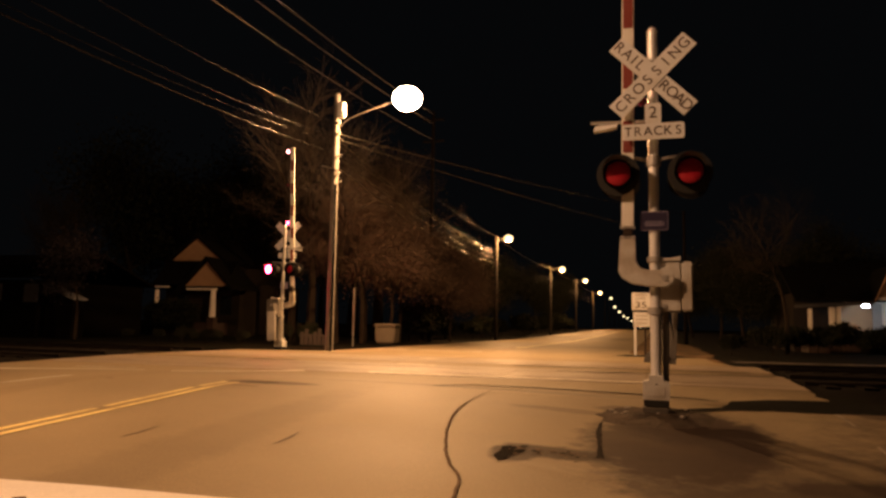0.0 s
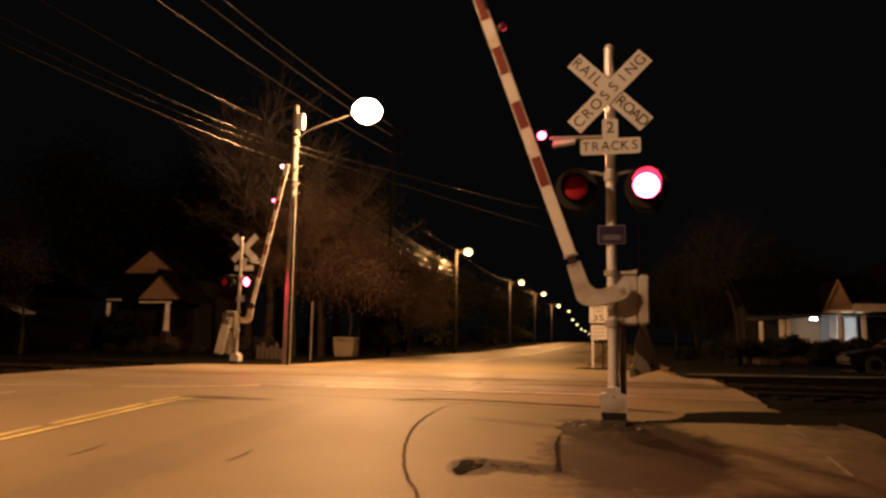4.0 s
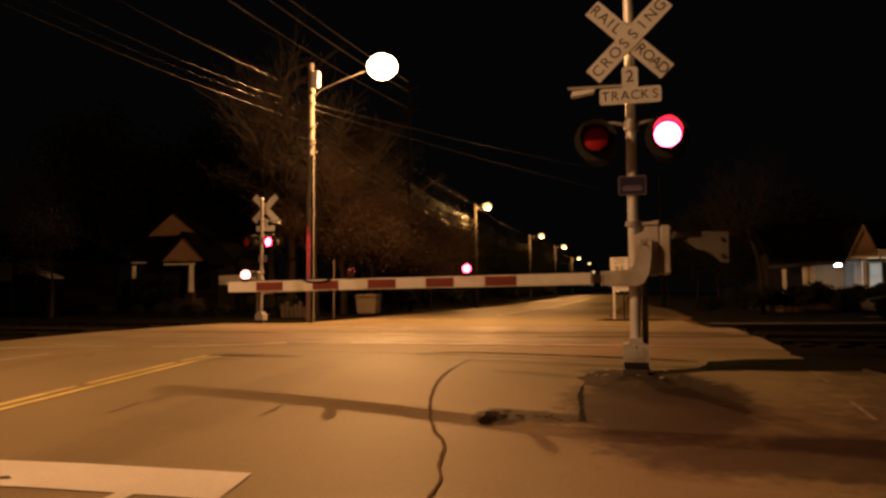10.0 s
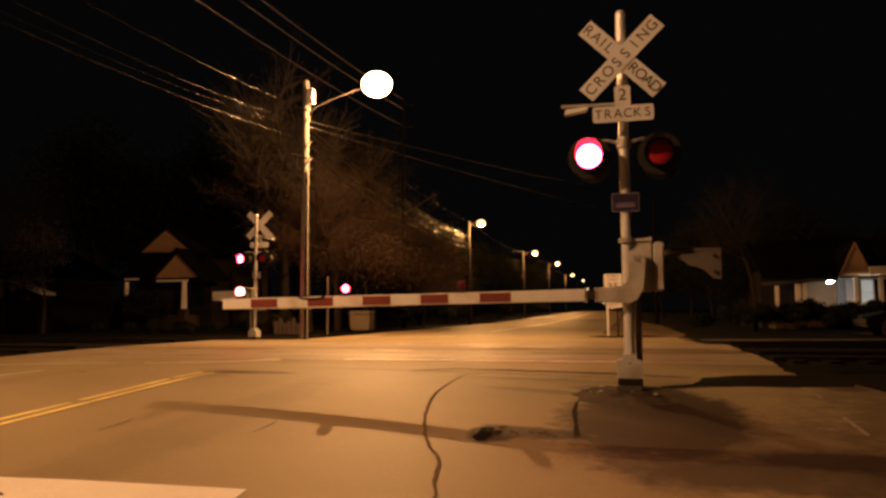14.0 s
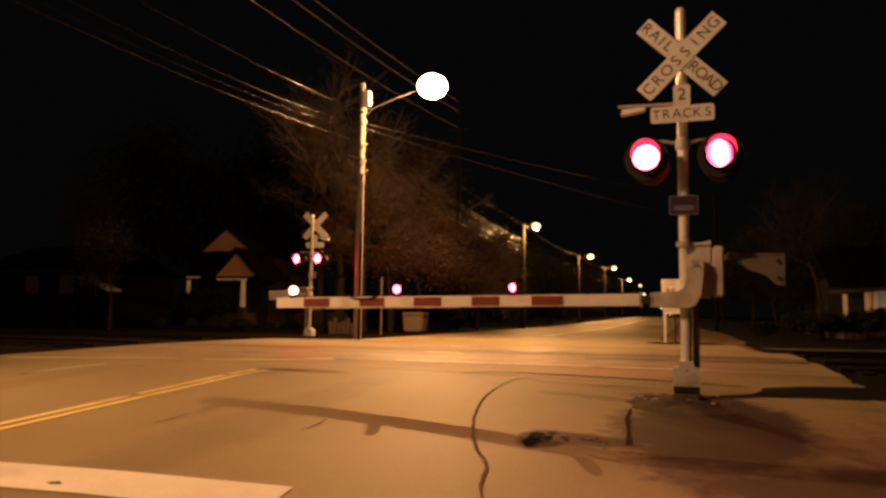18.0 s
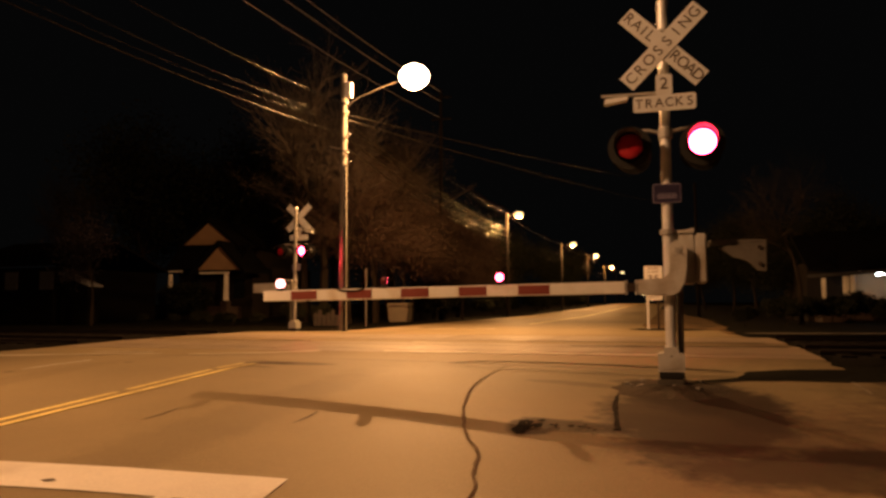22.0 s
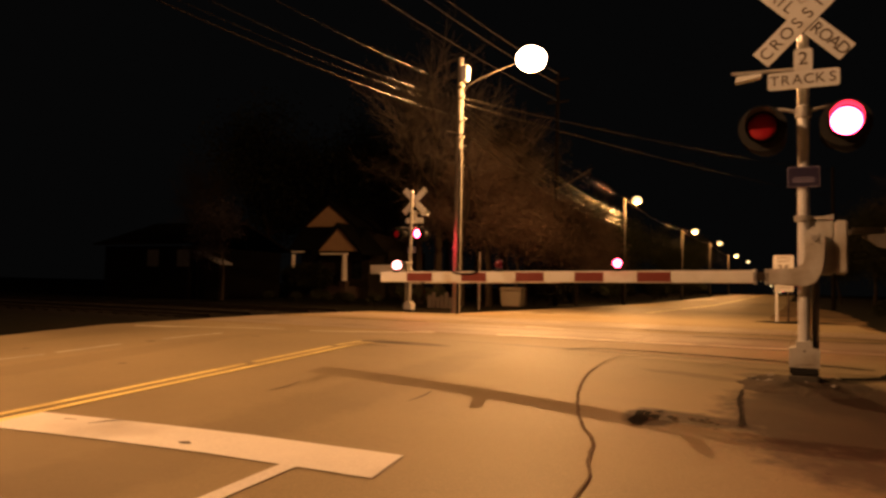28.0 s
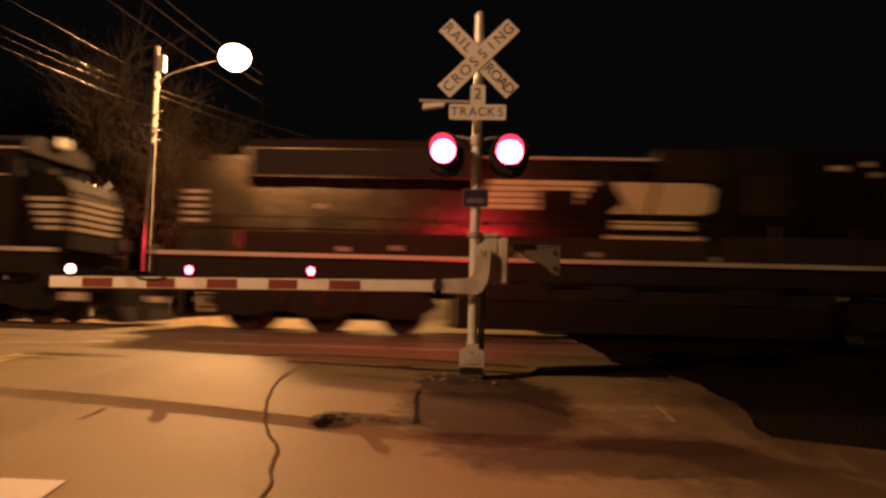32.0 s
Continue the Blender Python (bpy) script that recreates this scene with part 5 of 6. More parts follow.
def right_house():
    h = thing("house", pose(0.67, 0, 0), "pale single-storey house with a lit porch and white columns", "house", "houses along the road")
    # Main wall toned dark for shade, while the wing keeps pale siding.
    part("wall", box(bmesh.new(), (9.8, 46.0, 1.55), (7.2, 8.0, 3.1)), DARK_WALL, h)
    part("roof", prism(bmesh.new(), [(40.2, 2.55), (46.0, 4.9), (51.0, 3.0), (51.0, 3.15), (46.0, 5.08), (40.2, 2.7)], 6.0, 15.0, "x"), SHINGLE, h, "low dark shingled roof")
    # Eave board tilted to fit the camera's view and darkened for dim light.
    part("fascia", box(bmesh.new(), (7.75, 40.15, 2.42), (3.6, 0.08, 0.16), rot=pose(0, 0, 0, 0, -3.5, 0)), OLD_TRIM, h, "eave board toned dark, tilted to fit the view")
    part("porch_floor", box(bmesh.new(), (10.2, 41.0, 0.3), (7.4, 2.2, 0.6)), BRICK, h)
    part("gable_wall", prism(bmesh.new(), [(9.62, 2.8), (10.93, 2.8), (10.27, 4.27)], 39.9, 40.1), GABLE, h, "tan porch gable")
    gable_roof(h, 9.6, 10.95, 39.9, 43.0, 2.8, 4.29, 0.1, 0.06)
    part("porch_beam", box(bmesh.new(), (10.9, 40.0, 2.72), (2.6, 0.2, 0.14)), TRIM_WHITE, h)
    part("eave_board", box(bmesh.new(), (12.65, 39.13, 2.88), (3.9, 0.1, 0.37)), SIDING, h, "pale eave board")
    for x, w, top in ((6.68, 0.18, 2.2), (7.68, 0.26, 2.3), (7.98, 0.2, 2.32), (10.36, 0.2, 2.62), (11.47, 0.2, 2.62)):
        part("column", box(bmesh.new(), (x, 40.2, (top + 0.6) / 2), (w, 0.2, top - 0.6), bevel=0.02), TRIM_WHITE, h, "white square porch column")
    part("porch_wall", box(bmesh.new(), (9.15, 41.96, 1.6), (1.5, 0.06, 1.95)), GABLE, h, "tan boarded wall under the porch")
    for k in range(8):
        part("wall_board", box(bmesh.new(), (9.15, 41.92, 0.76 + 0.24 * k), (1.5, 0.03, 0.21), bevel=0.004), GABLE, h)
    part("side_light", box(bmesh.new(), (10.13, 41.95, 1.65), (0.4, 0.06, 1.95)), GREY_METAL, h, "grey panel beside the door")
    door = part("front_door", box(bmesh.new(), (10.56, 41.95, 1.65), (0.42, 0.06, 2.0)), TRIM_WHITE, h, "white front door")
    for z in (1.15, 2.05):
        part("door_panel", box(bmesh.new(), (10.56, 41.91, z), (0.26, 0.03, 0.6), bevel=0.01), TRIM_WHITE, door)
    window(h, 11.36, 42.0, 1.85, 0.5, 1.3, LIT_PANE)
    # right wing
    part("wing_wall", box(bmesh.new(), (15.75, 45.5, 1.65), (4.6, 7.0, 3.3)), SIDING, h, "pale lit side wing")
    part("wing_gable", prism(bmesh.new(), [(11.5, 3.0), (16.1, 3.0), (13.75, 5.45)], 40.5, 40.7), DARK_WALL, h)
    gable_roof(h, 11.5, 16.05, 40.5, 48.0, 3.1, 5.5, 0.3)
    # Pale board shaped as the gable's lit band; the dark infill is its shade.
    part("barge_board", prism(bmesh.new(), [(13.72, 5.55), (16.35, 2.85), (16.0, 2.62), (13.65, 4.75), (13.3, 4.5), (13.3, 5.1)], 40.05, 40.13), SIDING, h, "pale barge board shaped as the gable's lit band")
    part("side_porch_roof", prism(bmesh.new(), [(39.2, 3.0), (41.0, 4.3), (41.0, 4.42), (39.2, 3.14)], 11.3, 13.4, "x"), SHINGLE, h)
    window(h, 14.84, 42.0, 1.9, 0.36, 1.1)
    window(h, 15.95, 42.0, 1.75, 0.5, 1.6)
    part("porch_lamp", tube(bmesh.new(), (9.23, 40.4, 2.33), (9.23, 40.4, 2.48), 0.17, 0.1, 14), PORCH_GLOW, h, "bright white porch lamp")
    part("porch_ceiling", box(bmesh.new(), (11.2, 41.15, 2.58), (5.2, 1.6, 0.06)), TRIM_WHITE, h)


right_house()


def string_lights():
    g = thing("string_lights", pose(11.55, 39.87, 2.7), "short string of warm fairy lights along the porch beam", "string lights")
    pts = [(-0.42 + 0.84 * k / 16, 0, 0.02 * math.cos(k * 1.6)) for k in range(17)]
    part("cord", pipe(bmesh.new(), pts, 0.006, 6), BLACK, g, "thin black cord")
    for x, y, z in pts[::2]:
        bm = bmesh.new()
        bmesh.ops.create_icosphere(bm, subdivisions=2, radius=0.022, matrix=Matrix.Translation((x, y - 0.01, z - 0.02)))
        part("bulb", bm, FAIRY_GLOW, g, "warm glowing bulb", smooth=True)


string_lights()
lamp("porch_light", (9.9, 40.4, 2.22), 8.0, (1.0, 0.86, 0.58), 0.1, 0)


def parked_car():
    paint = material("dark car paint", (0.004, 0.004, 0.005), 0.5, vary=0.2, scale=2, fine=20, bump=0.0, spec=0.06)
    rubber = material("tyre rubber", (0.015, 0.015, 0.015), 0.9, vary=0.2, scale=6, fine=40, bump=0.3)
    c = thing("car", pose(10.65, 30.5, 0.0), "dark saloon car parked on the drive", "car")
    bm = prism(bmesh.new(), [(-2.25, 0.35), (-2.2, 0.7), (-1.6, 0.85), (-1.0, 0.93), (1.6, 0.98), (2.2, 0.92), (2.3, 0.4), (2.1, 0.25), (-2.1, 0.25)], -0.88, 0.88)
    bmesh.ops.bevel(bm, geom=list(bm.edges), offset=0.06, segments=2, affect="EDGES")
    part("body", bm, paint, c, smooth=True)
    bm = prism(bmesh.new(), [(-1.05, 0.92), (-0.4, 1.36), (0.9, 1.4), (1.7, 0.97)], -0.74, 0.74)
    bmesh.ops.bevel(bm, geom=list(bm.edges), offset=0.05, segments=2, affect="EDGES")
    part("cabin", bm, PANE, c, "dark glazed cabin", smooth=True)
    part("roof", prism(bmesh.new(), [(-0.4, 1.365), (0.9, 1.405), (0.85, 1.43), (-0.35, 1.39)], -0.7, 0.7), paint, c)
    for x in (-1.4, 1.4):
        for y in (-0.82, 0.82):
            w = part("wheel", tube(bmesh.new(), (x, y - 0.1, 0.32), (x, y + 0.1, 0.32), 0.32, seg=20), rubber, c)
            part("rim", tube(bmesh.new(), (x, y - 0.115, 0.32), (x, y + 0.115, 0.32), 0.2, seg=14), paint, w)
    for y in (-0.6, 0.6):
        part("headlight", box(bmesh.new(), (-2.2, y, 0.66), (0.1, 0.35, 0.13), bevel=0.03), PANE, c, "clear headlight")
    for s in (-0.9, 0.9):
        part("mirror", box(bmesh.new(), (-0.8, s, 0.98), (0.12, 0.14, 0.1), bevel=0.03), paint, c)


parked_car()
walkway = ribbon("pavement", [(2.2, 24.2), (6.0, 24.9), (14.0, 26.5), (40.0, 30.0)], [0.9, 0.9, 0.9, 0.9], 0.03, DRIVE, 0.6)
tagged(walkway, "narrow stained concrete pavement", "pavement", kind="structure")
drive = ribbon("driveway", [(9.0, 31.0), (14.0, 31.5)], [4.0, 4.0], 0.01, DRIVE, 1.0)
tagged(drive, "concrete drive under a parked car", "driveway", kind="structure")


def roadside():
    s = thing("road_sign", pose(-0.6, 28.0, 0), "white speed sign over a second plate on a post", "road sign")
    part("post", box(bmesh.new(), (-0.22, 0.03, 1.1), (0.09, 0.05, 2.4)), SIGN_WHITE, s, "white post")
    part("post", box(bmesh.new(), (0.15, 0.03, 1.1), (0.07, 0.05, 2.3)), RUST, s, "dark post")
    p = part("sign_plate", plate(0.66, 0.66, 0.04), SIGN_WHITE, s, "white square plate", pose(0, 0, 2.03))
    for body, z, hh, w in (("SPEED", 0.24, 0.08, 0.42), ("LIMIT", 0.11, 0.08, 0.36), ("35", -0.14, 0.24, 0.4)):
        lettering(body, hh, LETTER, p, pose(0, -0.004, z, 90, 0, 0), w)
    p = part("sign_plate", plate(0.6, 0.55, 0.04), SIGN_WHITE, s, "second white plate", pose(0.02, 0, 1.36))
    for z in (0.14, 0.0, -0.14):
        part("writing_bar", box(bmesh.new(), (0, -0.005, z), (0.42, 0.004, 0.03)), GREY_METAL, p)
    part("dark_strip", box(bmesh.new(), (0, 0.0, 1.67), (0.58, 0.02, 0.08)), BLACK, s)
    # pedestal, fence and cabinets beyond the far signal
    green = material("faded green metal", (0.15, 0.13, 0.09), 0.7, vary=0.15, scale=3, fine=30, bump=0.2)
    b = thing("utility_pedestal", pose(-13.78, 36.0, 0), "squat pale utility cabinet on the verge", "utility cabinet")
    bm = prism(bmesh.new(), [(-0.5, 0.02), (0.5, 0.02), (0.53, 0.3), (0.58, 0.86), (-0.58, 0.86), (-0.53, 0.3)], -0.4, 0.4)
    bmesh.ops.bevel(bm, geom=list(bm.edges), offset=0.06, segments=2, affect="EDGES")
    part("cabinet_body", bm, green, b)
    part("cabinet_lid", box(bmesh.new(), (0, 0, 0.95), (1.24, 0.88, 0.2), bevel=0.07), green, b)
    weathered = material("grey weathered boards", (0.055, 0.05, 0.043), 0.9, vary=0.35, scale=3, fine=30, bump=0.4, spec=0.1)
    f = thing("board_fence", pose(-14.95, 30.0, 0), "low broken board fence behind the pole", "fence")
    for k in range(7):
        hgt = 0.6 + 0.16 * math.sin(k * 2.1)
        part("board", box(bmesh.new(), (-0.7 + 0.22 * k, 0, hgt / 2), (0.17, 0.03, hgt), rot=pose(0, 0, 0, 0, 2.5 * math.sin(k * 1.7), 0)), weathered, f)
    part("fence_rail", box(bmesh.new(), (0, 0.04, 0.45), (1.7, 0.04, 0.09)), weathered, f)
    m = thing("marker_post", pose(-13.12, 30.0, 0), "thin grey metal post on the verge", "post")
    part("post", box(bmesh.new(), (0, 0, 1.28), (0.07, 0.05, 2.6), bevel=0.01), CASTING, m)
    part("post_cap", box(bmesh.new(), (0, 0, 2.585), (0.09, 0.07, 0.02)), CASTING, m)


roadside()


# ---- train ----
LOCO_BLACK = material("black locomotive paint", (0.011, 0.008, 0.005), 0.25, vary=0.5, scale=0.9, fine=5, bump=0.35, stain=(0.014, 0.01, 0.006), spec=0.6, depth=0.012)
LOCO_GREY = material("dusty underframe", (0.011, 0.0085, 0.0055), 0.85, vary=0.4, scale=2, fine=25, bump=0.5)
CREAM = material("cream lettering paint", (0.85, 0.74, 0.46), 0.5, vary=0.1, scale=3, fine=30, bump=0.03)
SILL_WHITE = material("white sill stripe", (0.6, 0.55, 0.47), 0.5, vary=0.15, scale=3, fine=30, bump=0.05, stain=(0.45, 0.42, 0.37))
# A touch paler than the hood paint; used on a few panels.
PALER_BLACK = material("slightly paler black paint", (0.036, 0.026, 0.016), 0.34, vary=0.3, scale=2, fine=30, bump=0.1)
LOCO_MATT = material("dull black paint", (0.008, 0.006, 0.004), 0.8, vary=0.4, scale=1.5, fine=30, bump=0.2, spec=0.2)
LOCO_BLACK.node_tree.nodes["Principled BSDF"].inputs["IOR"].default_value = 1.85
LOCO_BLACK.node_tree.nodes["Principled BSDF"].inputs["Specular Tint"].default_value = (1.0, 0.78, 0.5, 1)
CAB_BLACK = material("dull black cab paint", (0.018, 0.0135, 0.009), 0.6, vary=0.4, scale=1.2, fine=25, bump=0.2, spec=0.2)
ROAD_DUST = material("road dust on black paint", (0.042, 0.031, 0.022), 0.9, vary=0.35, scale=1.5, fine=30, bump=0.2, spec=0.15)
GRILLE = material("black radiator grille", (0.006, 0.006, 0.006), 0.7, vary=0.3, scale=6, fine=60, bump=0.6)


def locomotive(label, lit):
    """Nose towards +x; x = 0 at the rear edge of the cab number, z = 0 at the rail."""
    g = thing("locomotive", pose(0, FAR_TRACK, 0.1), label, "locomotive", "locomotives of the train")

    def slab(name, x0, x1, y, z0, z1, mat=LOCO_BLACK, lab="", bevel=0.03, parent=None):
        return part(name, box(bmesh.new(), ((x0 + x1) / 2, 0, (z0 + z1) / 2), (x1 - x0, 2 * y, z1 - z0), bevel=bevel), mat, parent or g, lab)

    slab("frame", -18.7, 3.1, 1.5, 1.25, 1.78, LOCO_GREY, "dusty black underframe")
    slab("walkway", -18.7, 3.15, 1.56, 1.76, 1.8, LOCO_BLACK, bevel=0)
    for s in (-1, 1):
        part("sill_stripe", box(bmesh.new(), (-7.8, s * 1.565, 1.84), (21.8, 0.02, 0.1)), SILL_WHITE, g, "white stripe along the sill")
    slab("engine_hood", -17.6, -6.6, 0.93, 1.8, 4.35, lab="long black engine hood")
    slab("hood_walkway", -10.9, -6.6, 0.97, 4.35, 4.42, SILL_WHITE, bevel=0)
    slab("inverter_hood", -6.6, -0.5, 0.95, 1.8, 4.68, lab="tall black equipment hood")
    bm = prism(bmesh.new(), [(-0.95, 3.55), (-1.35, 3.75), (-1.38, 4.5), (-1.25, 4.72), (1.25, 4.72), (1.38, 4.5), (1.35, 3.75), (0.95, 3.55)], -16.6, -10.95, "x")
    rad = part("radiator", bm, LOCO_BLACK, g, "flared radiator section")
    for s in (-1, 1):
        part("radiator_grille", box(bmesh.new(), (-13.8, s * 1.372, 4.12), (5.3, 0.03, 0.62)), GRILLE, rad)
        part("radiator_band", box(bmesh.new(), (-13.8, s * 1.33, 4.56), (5.5, 0.12, 0.2)), LOCO_GREY, rad)
    slab("rear_hood_end", -18.3, -17.6, 0.9, 1.8, 4.2)
    slab("cab", -0.55, 1.98, 1.5, 1.8, 4.3, CAB_BLACK, lab="wide black crew cab", bevel=0.05)
    bm = prism(bmesh.new(), [(-1.5, 4.28), (-1.42, 4.55), (-1.0, 4.74), (1.0, 4.74), (1.42, 4.55), (1.5, 4.28)], -0.62, 2.1, "x")
    part("cab_roof", bm, LOCO_MATT, g)
    bm = bmesh.new()
    prism(bm, [(1.95, 1.8), (3.2, 1.8), (3.2, 3.3), (2.95, 3.7), (1.95, 3.85)], -1.2, 1.2)
    bmesh.ops.bevel(bm, geom=list(bm.edges), offset=0.08, segments=2, affect="EDGES")
    nose = part("nose", bm, LOCO_MATT, g, "short black nose with white stripes")
    for i in range(5):
        z = 3.12 - 0.18 * i
        x0 = 2.12 + 0.08 * i
        for s in (-1, 1):
            part("nose_stripe", box(bmesh.new(), ((x0 + 3.04) / 2, s * 1.205, z), (3.04 - x0, 0.02, 0.1)), SILL_WHITE, nose)
        part("nose_stripe", box(bmesh.new(), (3.205, 0, z), (0.02, 2.2, 0.1)), SILL_WHITE, nose)
        for s in (-1, 1):
            part("rear_stripe", box(bmesh.new(), (-18.0, s * 0.91, z + 0.3), (0.55, 0.02, 0.09)), SILL_WHITE, g)
    for s in (-1, 1):
        for x, w in ((-0.15, 0.55), (0.5, 0.3), (1.3, 0.6)):
            wdw = part("cab_window", box(bmesh.new(), (x, s * 1.505, 3.9), (w, 0.02, 0.5), bevel=0.004), PANE, g, "cab side window")
        part("window_ledge", box(bmesh.new(), (0.6, s * 1.52, 3.66), (2.2, 0.06, 0.04)), SILL_WHITE, g)
    for y in (-0.75, 0.75):
        part("windshield", box(bmesh.new(), (2.0, y, 4.05), (0.06, 1.0, 0.42)), PANE, g)
    for s in (-1, 1):
        for i, w in enumerate((0.12, 0.28, 0.28, 0.28)):
            x = (0.0, 0.2, 0.55, 0.9)[i]
            part("number_bar", box(bmesh.new(), (x + w / 2, s * 1.507, 3.25), (w, 0.016, 0.3)), CREAM, g, "cream number shape")
        part("builder_plate", box(bmesh.new(), (0.55, s * 1.507, 2.95), (0.35, 0.014, 0.07)), CREAM, g)
        # flank marking in plain shapes
        for i in range(5):
            z = 3.78 - 0.15 * i
            x0, x1 = -10.66 - 0.07 * i, -8.05 - 0.14 * i
            part("flank_stripe", box(bmesh.new(), ((x0 + x1) / 2, s * 0.94, z), (x1 - x0, 0.02, 0.12)), CREAM, g, "cream stripe on the hood")
        y = s * 0.97
        lo, hi = (y - 0.01, y + 0.01)
        part("flank_mark", prism(bmesh.new(), [(-7.75, 3.05), (-7.35, 3.05), (-7.45, 3.3)], lo, hi), CREAM, g)
        part("flank_mark", prism(bmesh.new(), [(-7.7, 3.82), (-6.65, 3.82), (-6.9, 3.05), (-7.25, 3.05)], lo, hi), CREAM, g, "cream emblem shape")
        part("flank_mark", prism(bmesh.new(), [(-6.55, 3.82), (-5.5, 3.82), (-5.25, 3.68), (-5.35, 3.15), (-5.6, 3.05), (-6.8, 3.05)], lo, hi), CREAM, g, "cream emblem shape")
        for z, x0, x1 in ((2.78, -7.7, -5.8), (2.45, -7.85, -5.5)):
            part("writing_bar", box(bmesh.new(), ((x0 + x1) / 2, y, z), (x1 - x0, 0.016, 0.2)), CREAM, g)
        for x in (-15.0, -12.2, -9.0, -7.6, -6.0, -4.4, -3.4, -2.2, -1.0):
            part("hood_door", box(bmesh.new(), (x, s * 0.955, 2.75), (0.9, 0.03, 1.7), bevel=0.006), LOCO_BLACK, g)
        for x, z in ((-14.2, 2.05), (-12.9, 2.1), (-9.8, 2.0), (-8.1, 2.05), (-5.2, 2.0), (-2.5, 2.3), (-1.5, 4.1), (-14.8, 3.1)):
            part("hood_label", box(bmesh.new(), (x, s * 0.98, z), (0.22, 0.012, 0.12)), SILL_WHITE, g)
        low = part("side_box", box(bmesh.new(), (-2.9, s * 1.22, 2.16), (4.6, 0.54, 0.7), bevel=0.03), ROAD_DUST, g, "low dusty box beside the walkway")
        for x in (-4.6, -3.5, -2.4, -1.3):
            part("box_door", box(bmesh.new(), (x, s * 1.495, 2.16), (0.9, 0.016, 0.56), bevel=0.005), ROAD_DUST, low)
        part("lower_hood_panel", box(bmesh.new(), (-11.1, s * 0.966, 2.15), (11.4, 0.03, 0.6), bevel=0.006), ROAD_DUST, g, "dusty lower hood panel")
        part("intake_grille", box(bmesh.new(), (-4.2, s * 0.96, 4.38), (1.36, 0.04, 0.7), bevel=0.006), GRILLE, g, "black intake grille")
        part("hood_panel", box(bmesh.new(), (-5.8, s * 0.965, 4.27), (1.6, 0.04, 0.76), bevel=0.008), PALER_BLACK, g, "slightly paler hood panel")
        part("hood_panel", box(bmesh.new(), (-4.1, s * 0.965, 3.55), (1.1, 0.04, 0.95), bevel=0.008), PALER_BLACK, g)
        for x, z, w in ((-2.36, 4.25, 0.4), (-1.68, 4.35, 0.2)):
            part("hood_label", box(bmesh.new(), (x, s * 0.965, z), (w, 0.012, 0.12)), CREAM, g)
        # handrail
        rail = part("handrail", tube(bmesh.new(), (-18.5, s * 1.52, 2.75), (-0.3, s * 1.52, 2.75), 0.02, seg=6), LOCO_BLACK, g)
        for k in range(11):
            x = -18.4 + 1.79 * k
            part("handrail_post", tube(bmesh.new(), (x, s * 1.52, 1.8), (x, s * 1.52, 2.75), 0.018, seg=6), LOCO_BLACK, rail)
    # fuel tank, trucks and wheels
    bm = prism(bmesh.new(), [(-1.35, 1.2), (-1.45, 0.9), (-1.2, 0.2), (1.2, 0.2), (1.45, 0.9), (1.35, 1.2)], -11.5, -2.75, "x")
    part("fuel_tank", bm, LOCO_GREY, g, "dusty fuel tank")
    for c in (0.43, -14.7):
        for s in (-1, 1):
            bm = prism(bmesh.new(), [(c - 2.8, 0.7), (c - 2.5, 1.1), (c + 2.5, 1.1), (c + 2.8, 0.7), (c + 2.3, 0.36), (c + 1.6, 0.36), (c + 1.2, 0.5), (c + 0.75, 0.5), (c + 0.4, 0.34), (c - 0.4, 0.34), (c - 0.75, 0.5), (c - 1.2, 0.5), (c - 1.6, 0.36), (c - 2.3, 0.36)], s * 1.0 - 0.08, s * 1.0 + 0.08)
            frame_side = part("truck_frame", bm, LOCO_GREY, g, "cast truck side frame")
            for x in (-1.94, 0.0, 1.94):
                part("spring", tube(bmesh.new(), (c + x * 0.5, s * 1.12, 0.62), (c + x * 0.5, s * 1.12, 0.98), 0.09, seg=10), LOCO_BLACK, frame_side)
                part("brake_cylinder", tube(bmesh.new(), (c + x * 0.75 + 0.2, s * 1.16, 1.14), (c + x * 0.75 - 0.25, s * 1.16, 1.14), 0.1, seg=10), LOCO_BLACK, frame_side)
                part("axle_box", box(bmesh.new(), (c + x, s * 1.1, 0.55), (0.36, 0.14, 0.36), bevel=0.03), LOCO_GREY, frame_side)
        for x in (-0.97, 0.97):
            part("traction_motor", box(bmesh.new(), (c + x, 0, 0.62), (1.2, 1.0, 0.62), bevel=0.06), LOCO_MATT, g, "black traction motor between the wheels")
        for x in (-1.94, 0.0, 1.94):
            for s in (-1, 1):
                w = part("wheel", tube(bmesh.new(), (c + x, s * 0.66, 0.5), (c + x, s * 0.8, 0.5), 0.5, seg=28), LOCO_GREY, g, smooth=True)
                part("flange", tube(bmesh.new(), (c + x, s * 0.63, 0.5), (c + x, s * 0.66, 0.5), 0.53, seg=28), STEEL, w)
    for s in (-1, 1):
        for x, w, z, hh in ((-9.9, 1.4, 1.15, 0.5), (-7.8, 1.1, 1.18, 0.44), (-4.6, 1.3, 1.15, 0.5), (-12.0, 0.7, 1.3, 0.3), (2.9, 0.5, 1.2, 0.5)):
            part("equipment_box", box(bmesh.new(), (x, s * 1.42, z), (w, 0.18, hh), bevel=0.02), LOCO_GREY, g)
        part("air_pipe", tube(bmesh.new(), (-11.0, s * 1.5, 1.32), (-3.2, s * 1.5, 1.32), 0.035, seg=8), LOCO_BLACK, g)
        part("hood_seam", box(bmesh.new(), (-3.4, s * 0.953, 3.45), (6.2, 0.02, 0.035)), GRILLE, g)
        part("hood_seam", box(bmesh.new(), (-8.8, s * 0.933, 4.15), (4.2, 0.02, 0.035)), GRILLE, g)
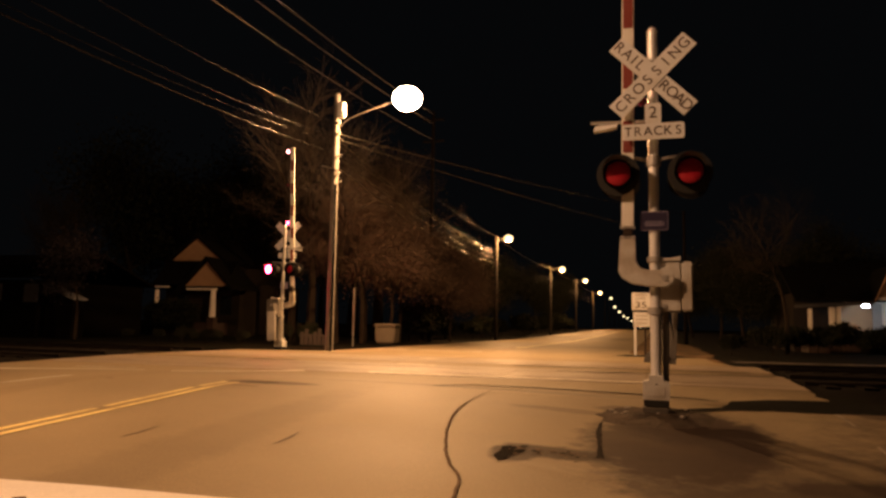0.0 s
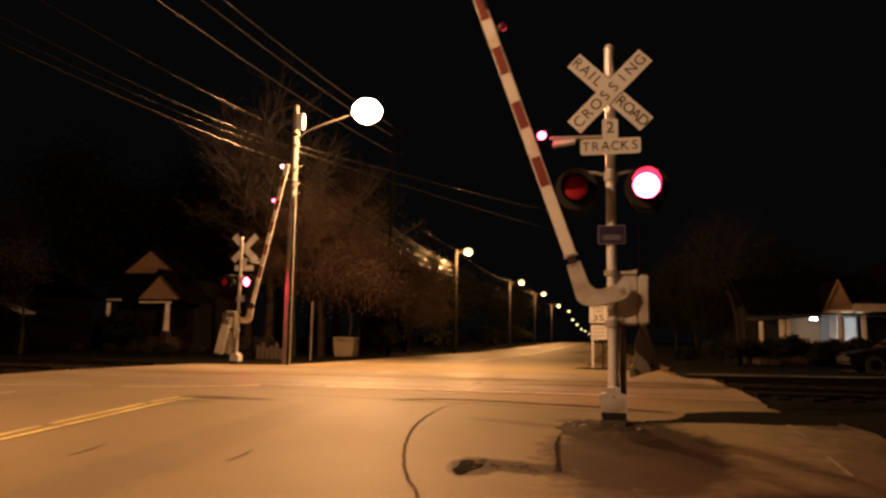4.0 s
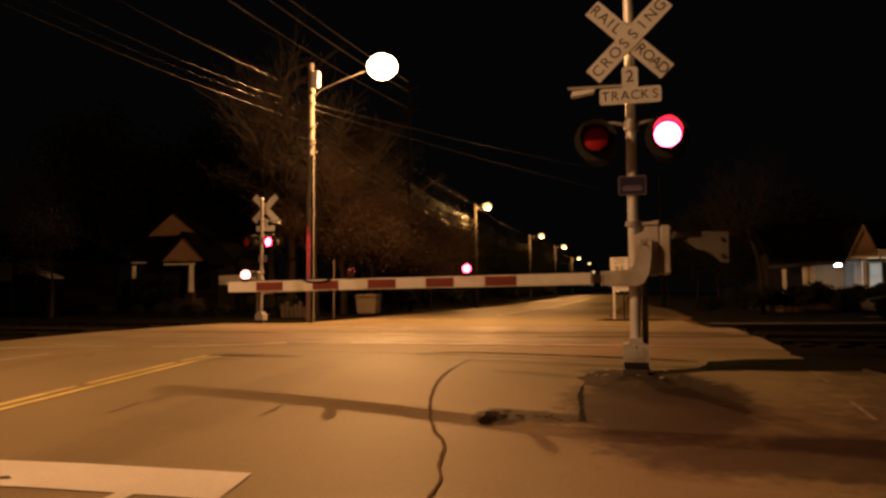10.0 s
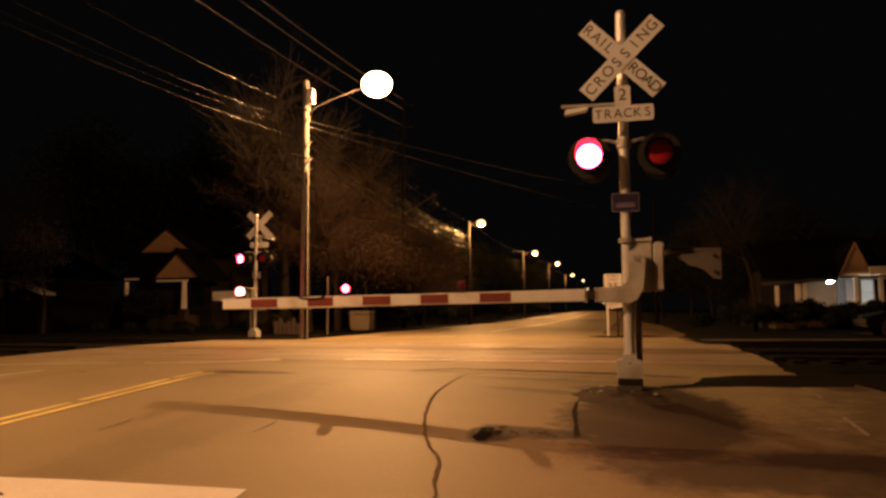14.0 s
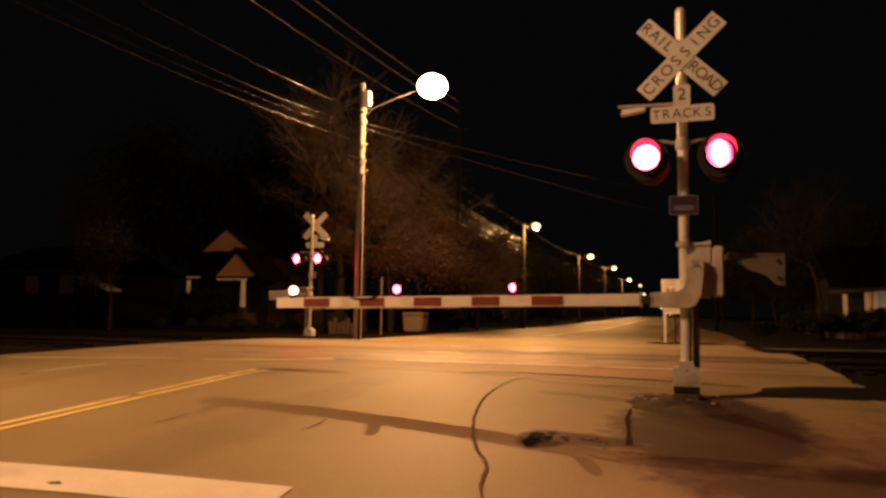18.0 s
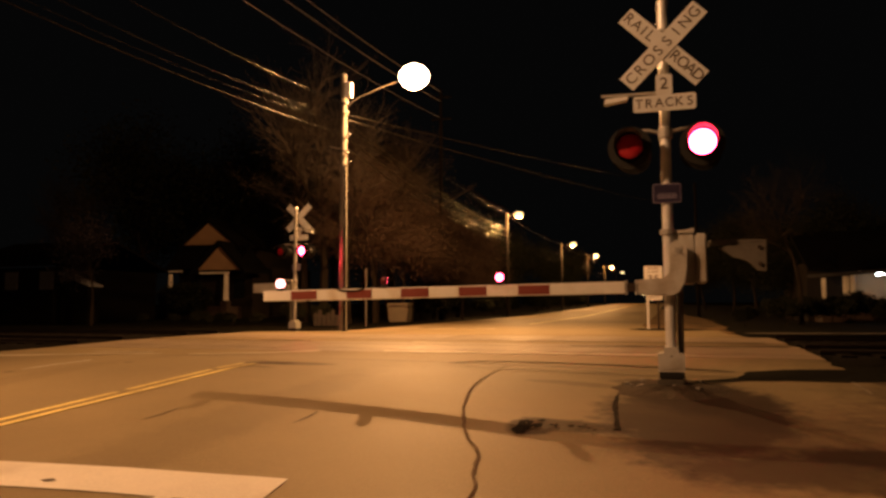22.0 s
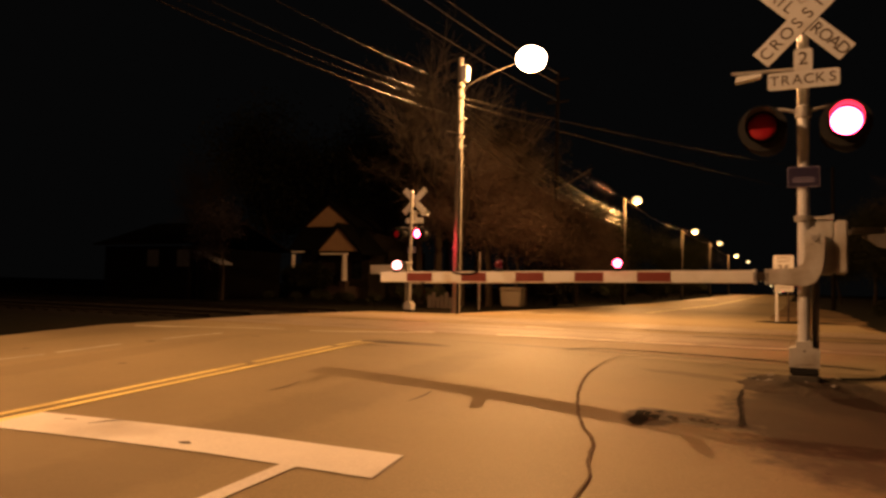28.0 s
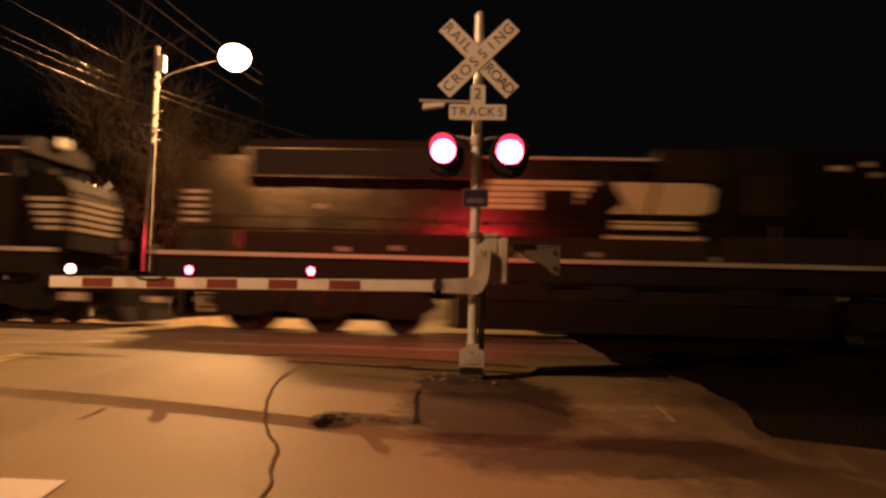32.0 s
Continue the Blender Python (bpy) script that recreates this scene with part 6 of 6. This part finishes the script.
        for x in (-0.9, -2.7, -3.5, -5.0, -6.65, -8.2, -9.6):
            part("hood_seam", box(bmesh.new(), (x, s * 0.962, 3.3), (0.03, 0.02, 2.4)), GRILLE, g)
        part("cab_door", box(bmesh.new(), (-0.95, s * 0.98, 3.0), (0.5, 0.06, 2.0), bevel=0.02), PALER_BLACK, g, "cab door behind the cab")
        part("door_window", box(bmesh.new(), (-0.93, s * 1.02, 3.2), (0.34, 0.012, 0.36)), SILL_WHITE, g)
        part("cab_grab_iron", tube(bmesh.new(), (-0.6, s * 1.54, 1.9), (-0.6, s * 1.54, 3.1), 0.02, seg=6), SILL_WHITE, g)
        part("cab_roof_edge", box(bmesh.new(), (0.75, s * 1.5, 4.34), (2.6, 0.03, 0.05)), SILL_WHITE, g)
    # ends
    slab("front_platform", 3.1, 4.4, 1.5, 1.2, 1.42, LOCO_MATT)
    part("plow", prism(bmesh.new(), [(4.3, 0.12), (4.9, 0.12), (4.7, 0.5), (4.6, 1.1), (4.3, 1.1)], -1.4, 1.4), LOCO_MATT, g, "black snow plow")
    part("step_light", box(bmesh.new(), (3.6, -1.52, 0.72), (0.6, 0.04, 0.2)), SILL_WHITE, g, "white step edge")
    for s in (-1, 1):
        for z in (0.5, 0.85, 1.2):
            part("step", box(bmesh.new(), (4.05, s * 1.4, z), (0.5, 0.3, 0.04)), LOCO_BLACK, g)
            part("rear_step", box(bmesh.new(), (-18.5, s * 1.4, z), (0.5, 0.3, 0.04)), LOCO_BLACK, g)
        part("rear_step_edge", box(bmesh.new(), (-18.55, s * 1.55, 0.7), (0.5, 0.03, 0.14)), SILL_WHITE, g)
        part("front_post", tube(bmesh.new(), (4.6, s * 1.3, 1.4), (4.6, s * 1.3, 2.5), 0.02, seg=6), LOCO_MATT, g)
    part("coupler", box(bmesh.new(), (5.05, 0, 0.85), (0.7, 0.28, 0.3), bevel=0.04), RUST, g)
    part("rear_coupler", box(bmesh.new(), (-18.9, 0, 0.85), (0.5, 0.28, 0.3), bevel=0.04), RUST, g)
    on = HEADLIGHT if lit else SIGN_BACK
    def beam(name, x, y, z, label):
        can = part(name, tube(bmesh.new(), (x, y, z), (x + 0.14, y, z), 0.17, seg=16), BLACK, g, label)
        # Lens a little oversized to take in the headlight's glare.
        part("lens", tube(bmesh.new(), (x + 0.13, y, z), (x + 0.143, y, z), 0.155, seg=16), on, can)
    for y in (-0.14, 0.14):
        beam("headlight", 2.06, y, 4.76, "bright headlight over the cab" if lit else "unlit headlight")
    for y in (-0.85, 0.85):
        beam("ditch_light", 4.35, y, 2.0, "bright ditch light" if lit else "unlit ditch light")
    part("horn", box(bmesh.new(), (-3.0, 0.0, 4.76), (0.5, 0.3, 0.16)), GREY_METAL, g)
    part("fan", tube(bmesh.new(), (-12.5, 0, 4.72), (-12.5, 0, 4.8), 0.7, seg=20), LOCO_GREY, g)
    part("fan", tube(bmesh.new(), (-14.9, 0, 4.72), (-14.9, 0, 4.8), 0.7, seg=20), LOCO_GREY, g)
    return g


lead = locomotive("black diesel locomotive with cream stripes and lit headlights", True)
trailing = locomotive("second black diesel locomotive coupled behind", False)


# ---- what moves ----
def motions():
    for ob, at, side in FLIPPERS:
        spans = flash_times(side)
        lit0 = any(a <= 0.0 < b for a, b in spans)
        ang = 0.0 if lit0 else 180.0
        rows = [(0.0, at @ pose(0, 0, 0, 0, 0, ang))]
        events = sorted([(a, 0.0) for a, b in spans if a > 0.02] + [(b, 180.0) for a, b in spans])
        for t, goal in events:
            if t + 0.1 > 32.15 or t < 0.05:
                continue
            t = min(t, 31.9)
            for i in range(4):
                rows.append((t + i / 30, at @ pose(0, 0, 0, 0, 0, ang + (goal - ang) * i / 3)))
            ang = goal
        if rows[-1][0] < 31.99:
            rows.append((32.0, at @ pose(0, 0, 0, 0, 0, ang)))
        walk(ob, rows)
    near = [(0, 90.5), (3.0, 90.0), (3.2, 87.3), (3.5, 79), (4.0, 71), (5.5, 53.8), (6, 47.2), (6.5, 40.6), (7, 33.9), (7.5, 27.3), (8, 20.8), (8.5, 14.4), (9, 8.5), (9.5, 3.7), (9.9, -0.4), (10.2, -0.8), (32, -0.8)]
    far = [(0, 92.3), (3.0, 91.5), (3.4, 86.5), (4.0, 77.5), (5.5, 56.2), (6, 49.9), (6.5, 43), (7, 36.2), (7.5, 29.4), (8, 22.7), (8.5, 16.2), (9, 10), (9.5, 4.4), (10.0, 1.6), (10.3, 1.0), (32, 1.0)]
    for ob, mast_at, rows in ((near_arm, NEAR_AT, near), (far_arm, FAR_AT, far)):
        hinge = mast_at @ pose(0.11, -0.14, 1.59)
        walk(ob, [(t, hinge @ pose(0, 0, 0, 0, a, 0)) for t, a in rows])
    way = [(0, -407.0), (10, -276.0), (20, -145.0), (26, -66.3), (28.6, -32.25), (29.8, -16.2), (30.2, -10.85), (30.6, -5.65), (31.0, -0.8), (31.7, 7.4), (32.0, 10.9)]
    walk(lead, [(t, pose(x, FAR_TRACK, 0.1)) for t, x in way])
    walk(trailing, [(t, pose(x - 24.2, FAR_TRACK, 0.1)) for t, x in way])


motions()
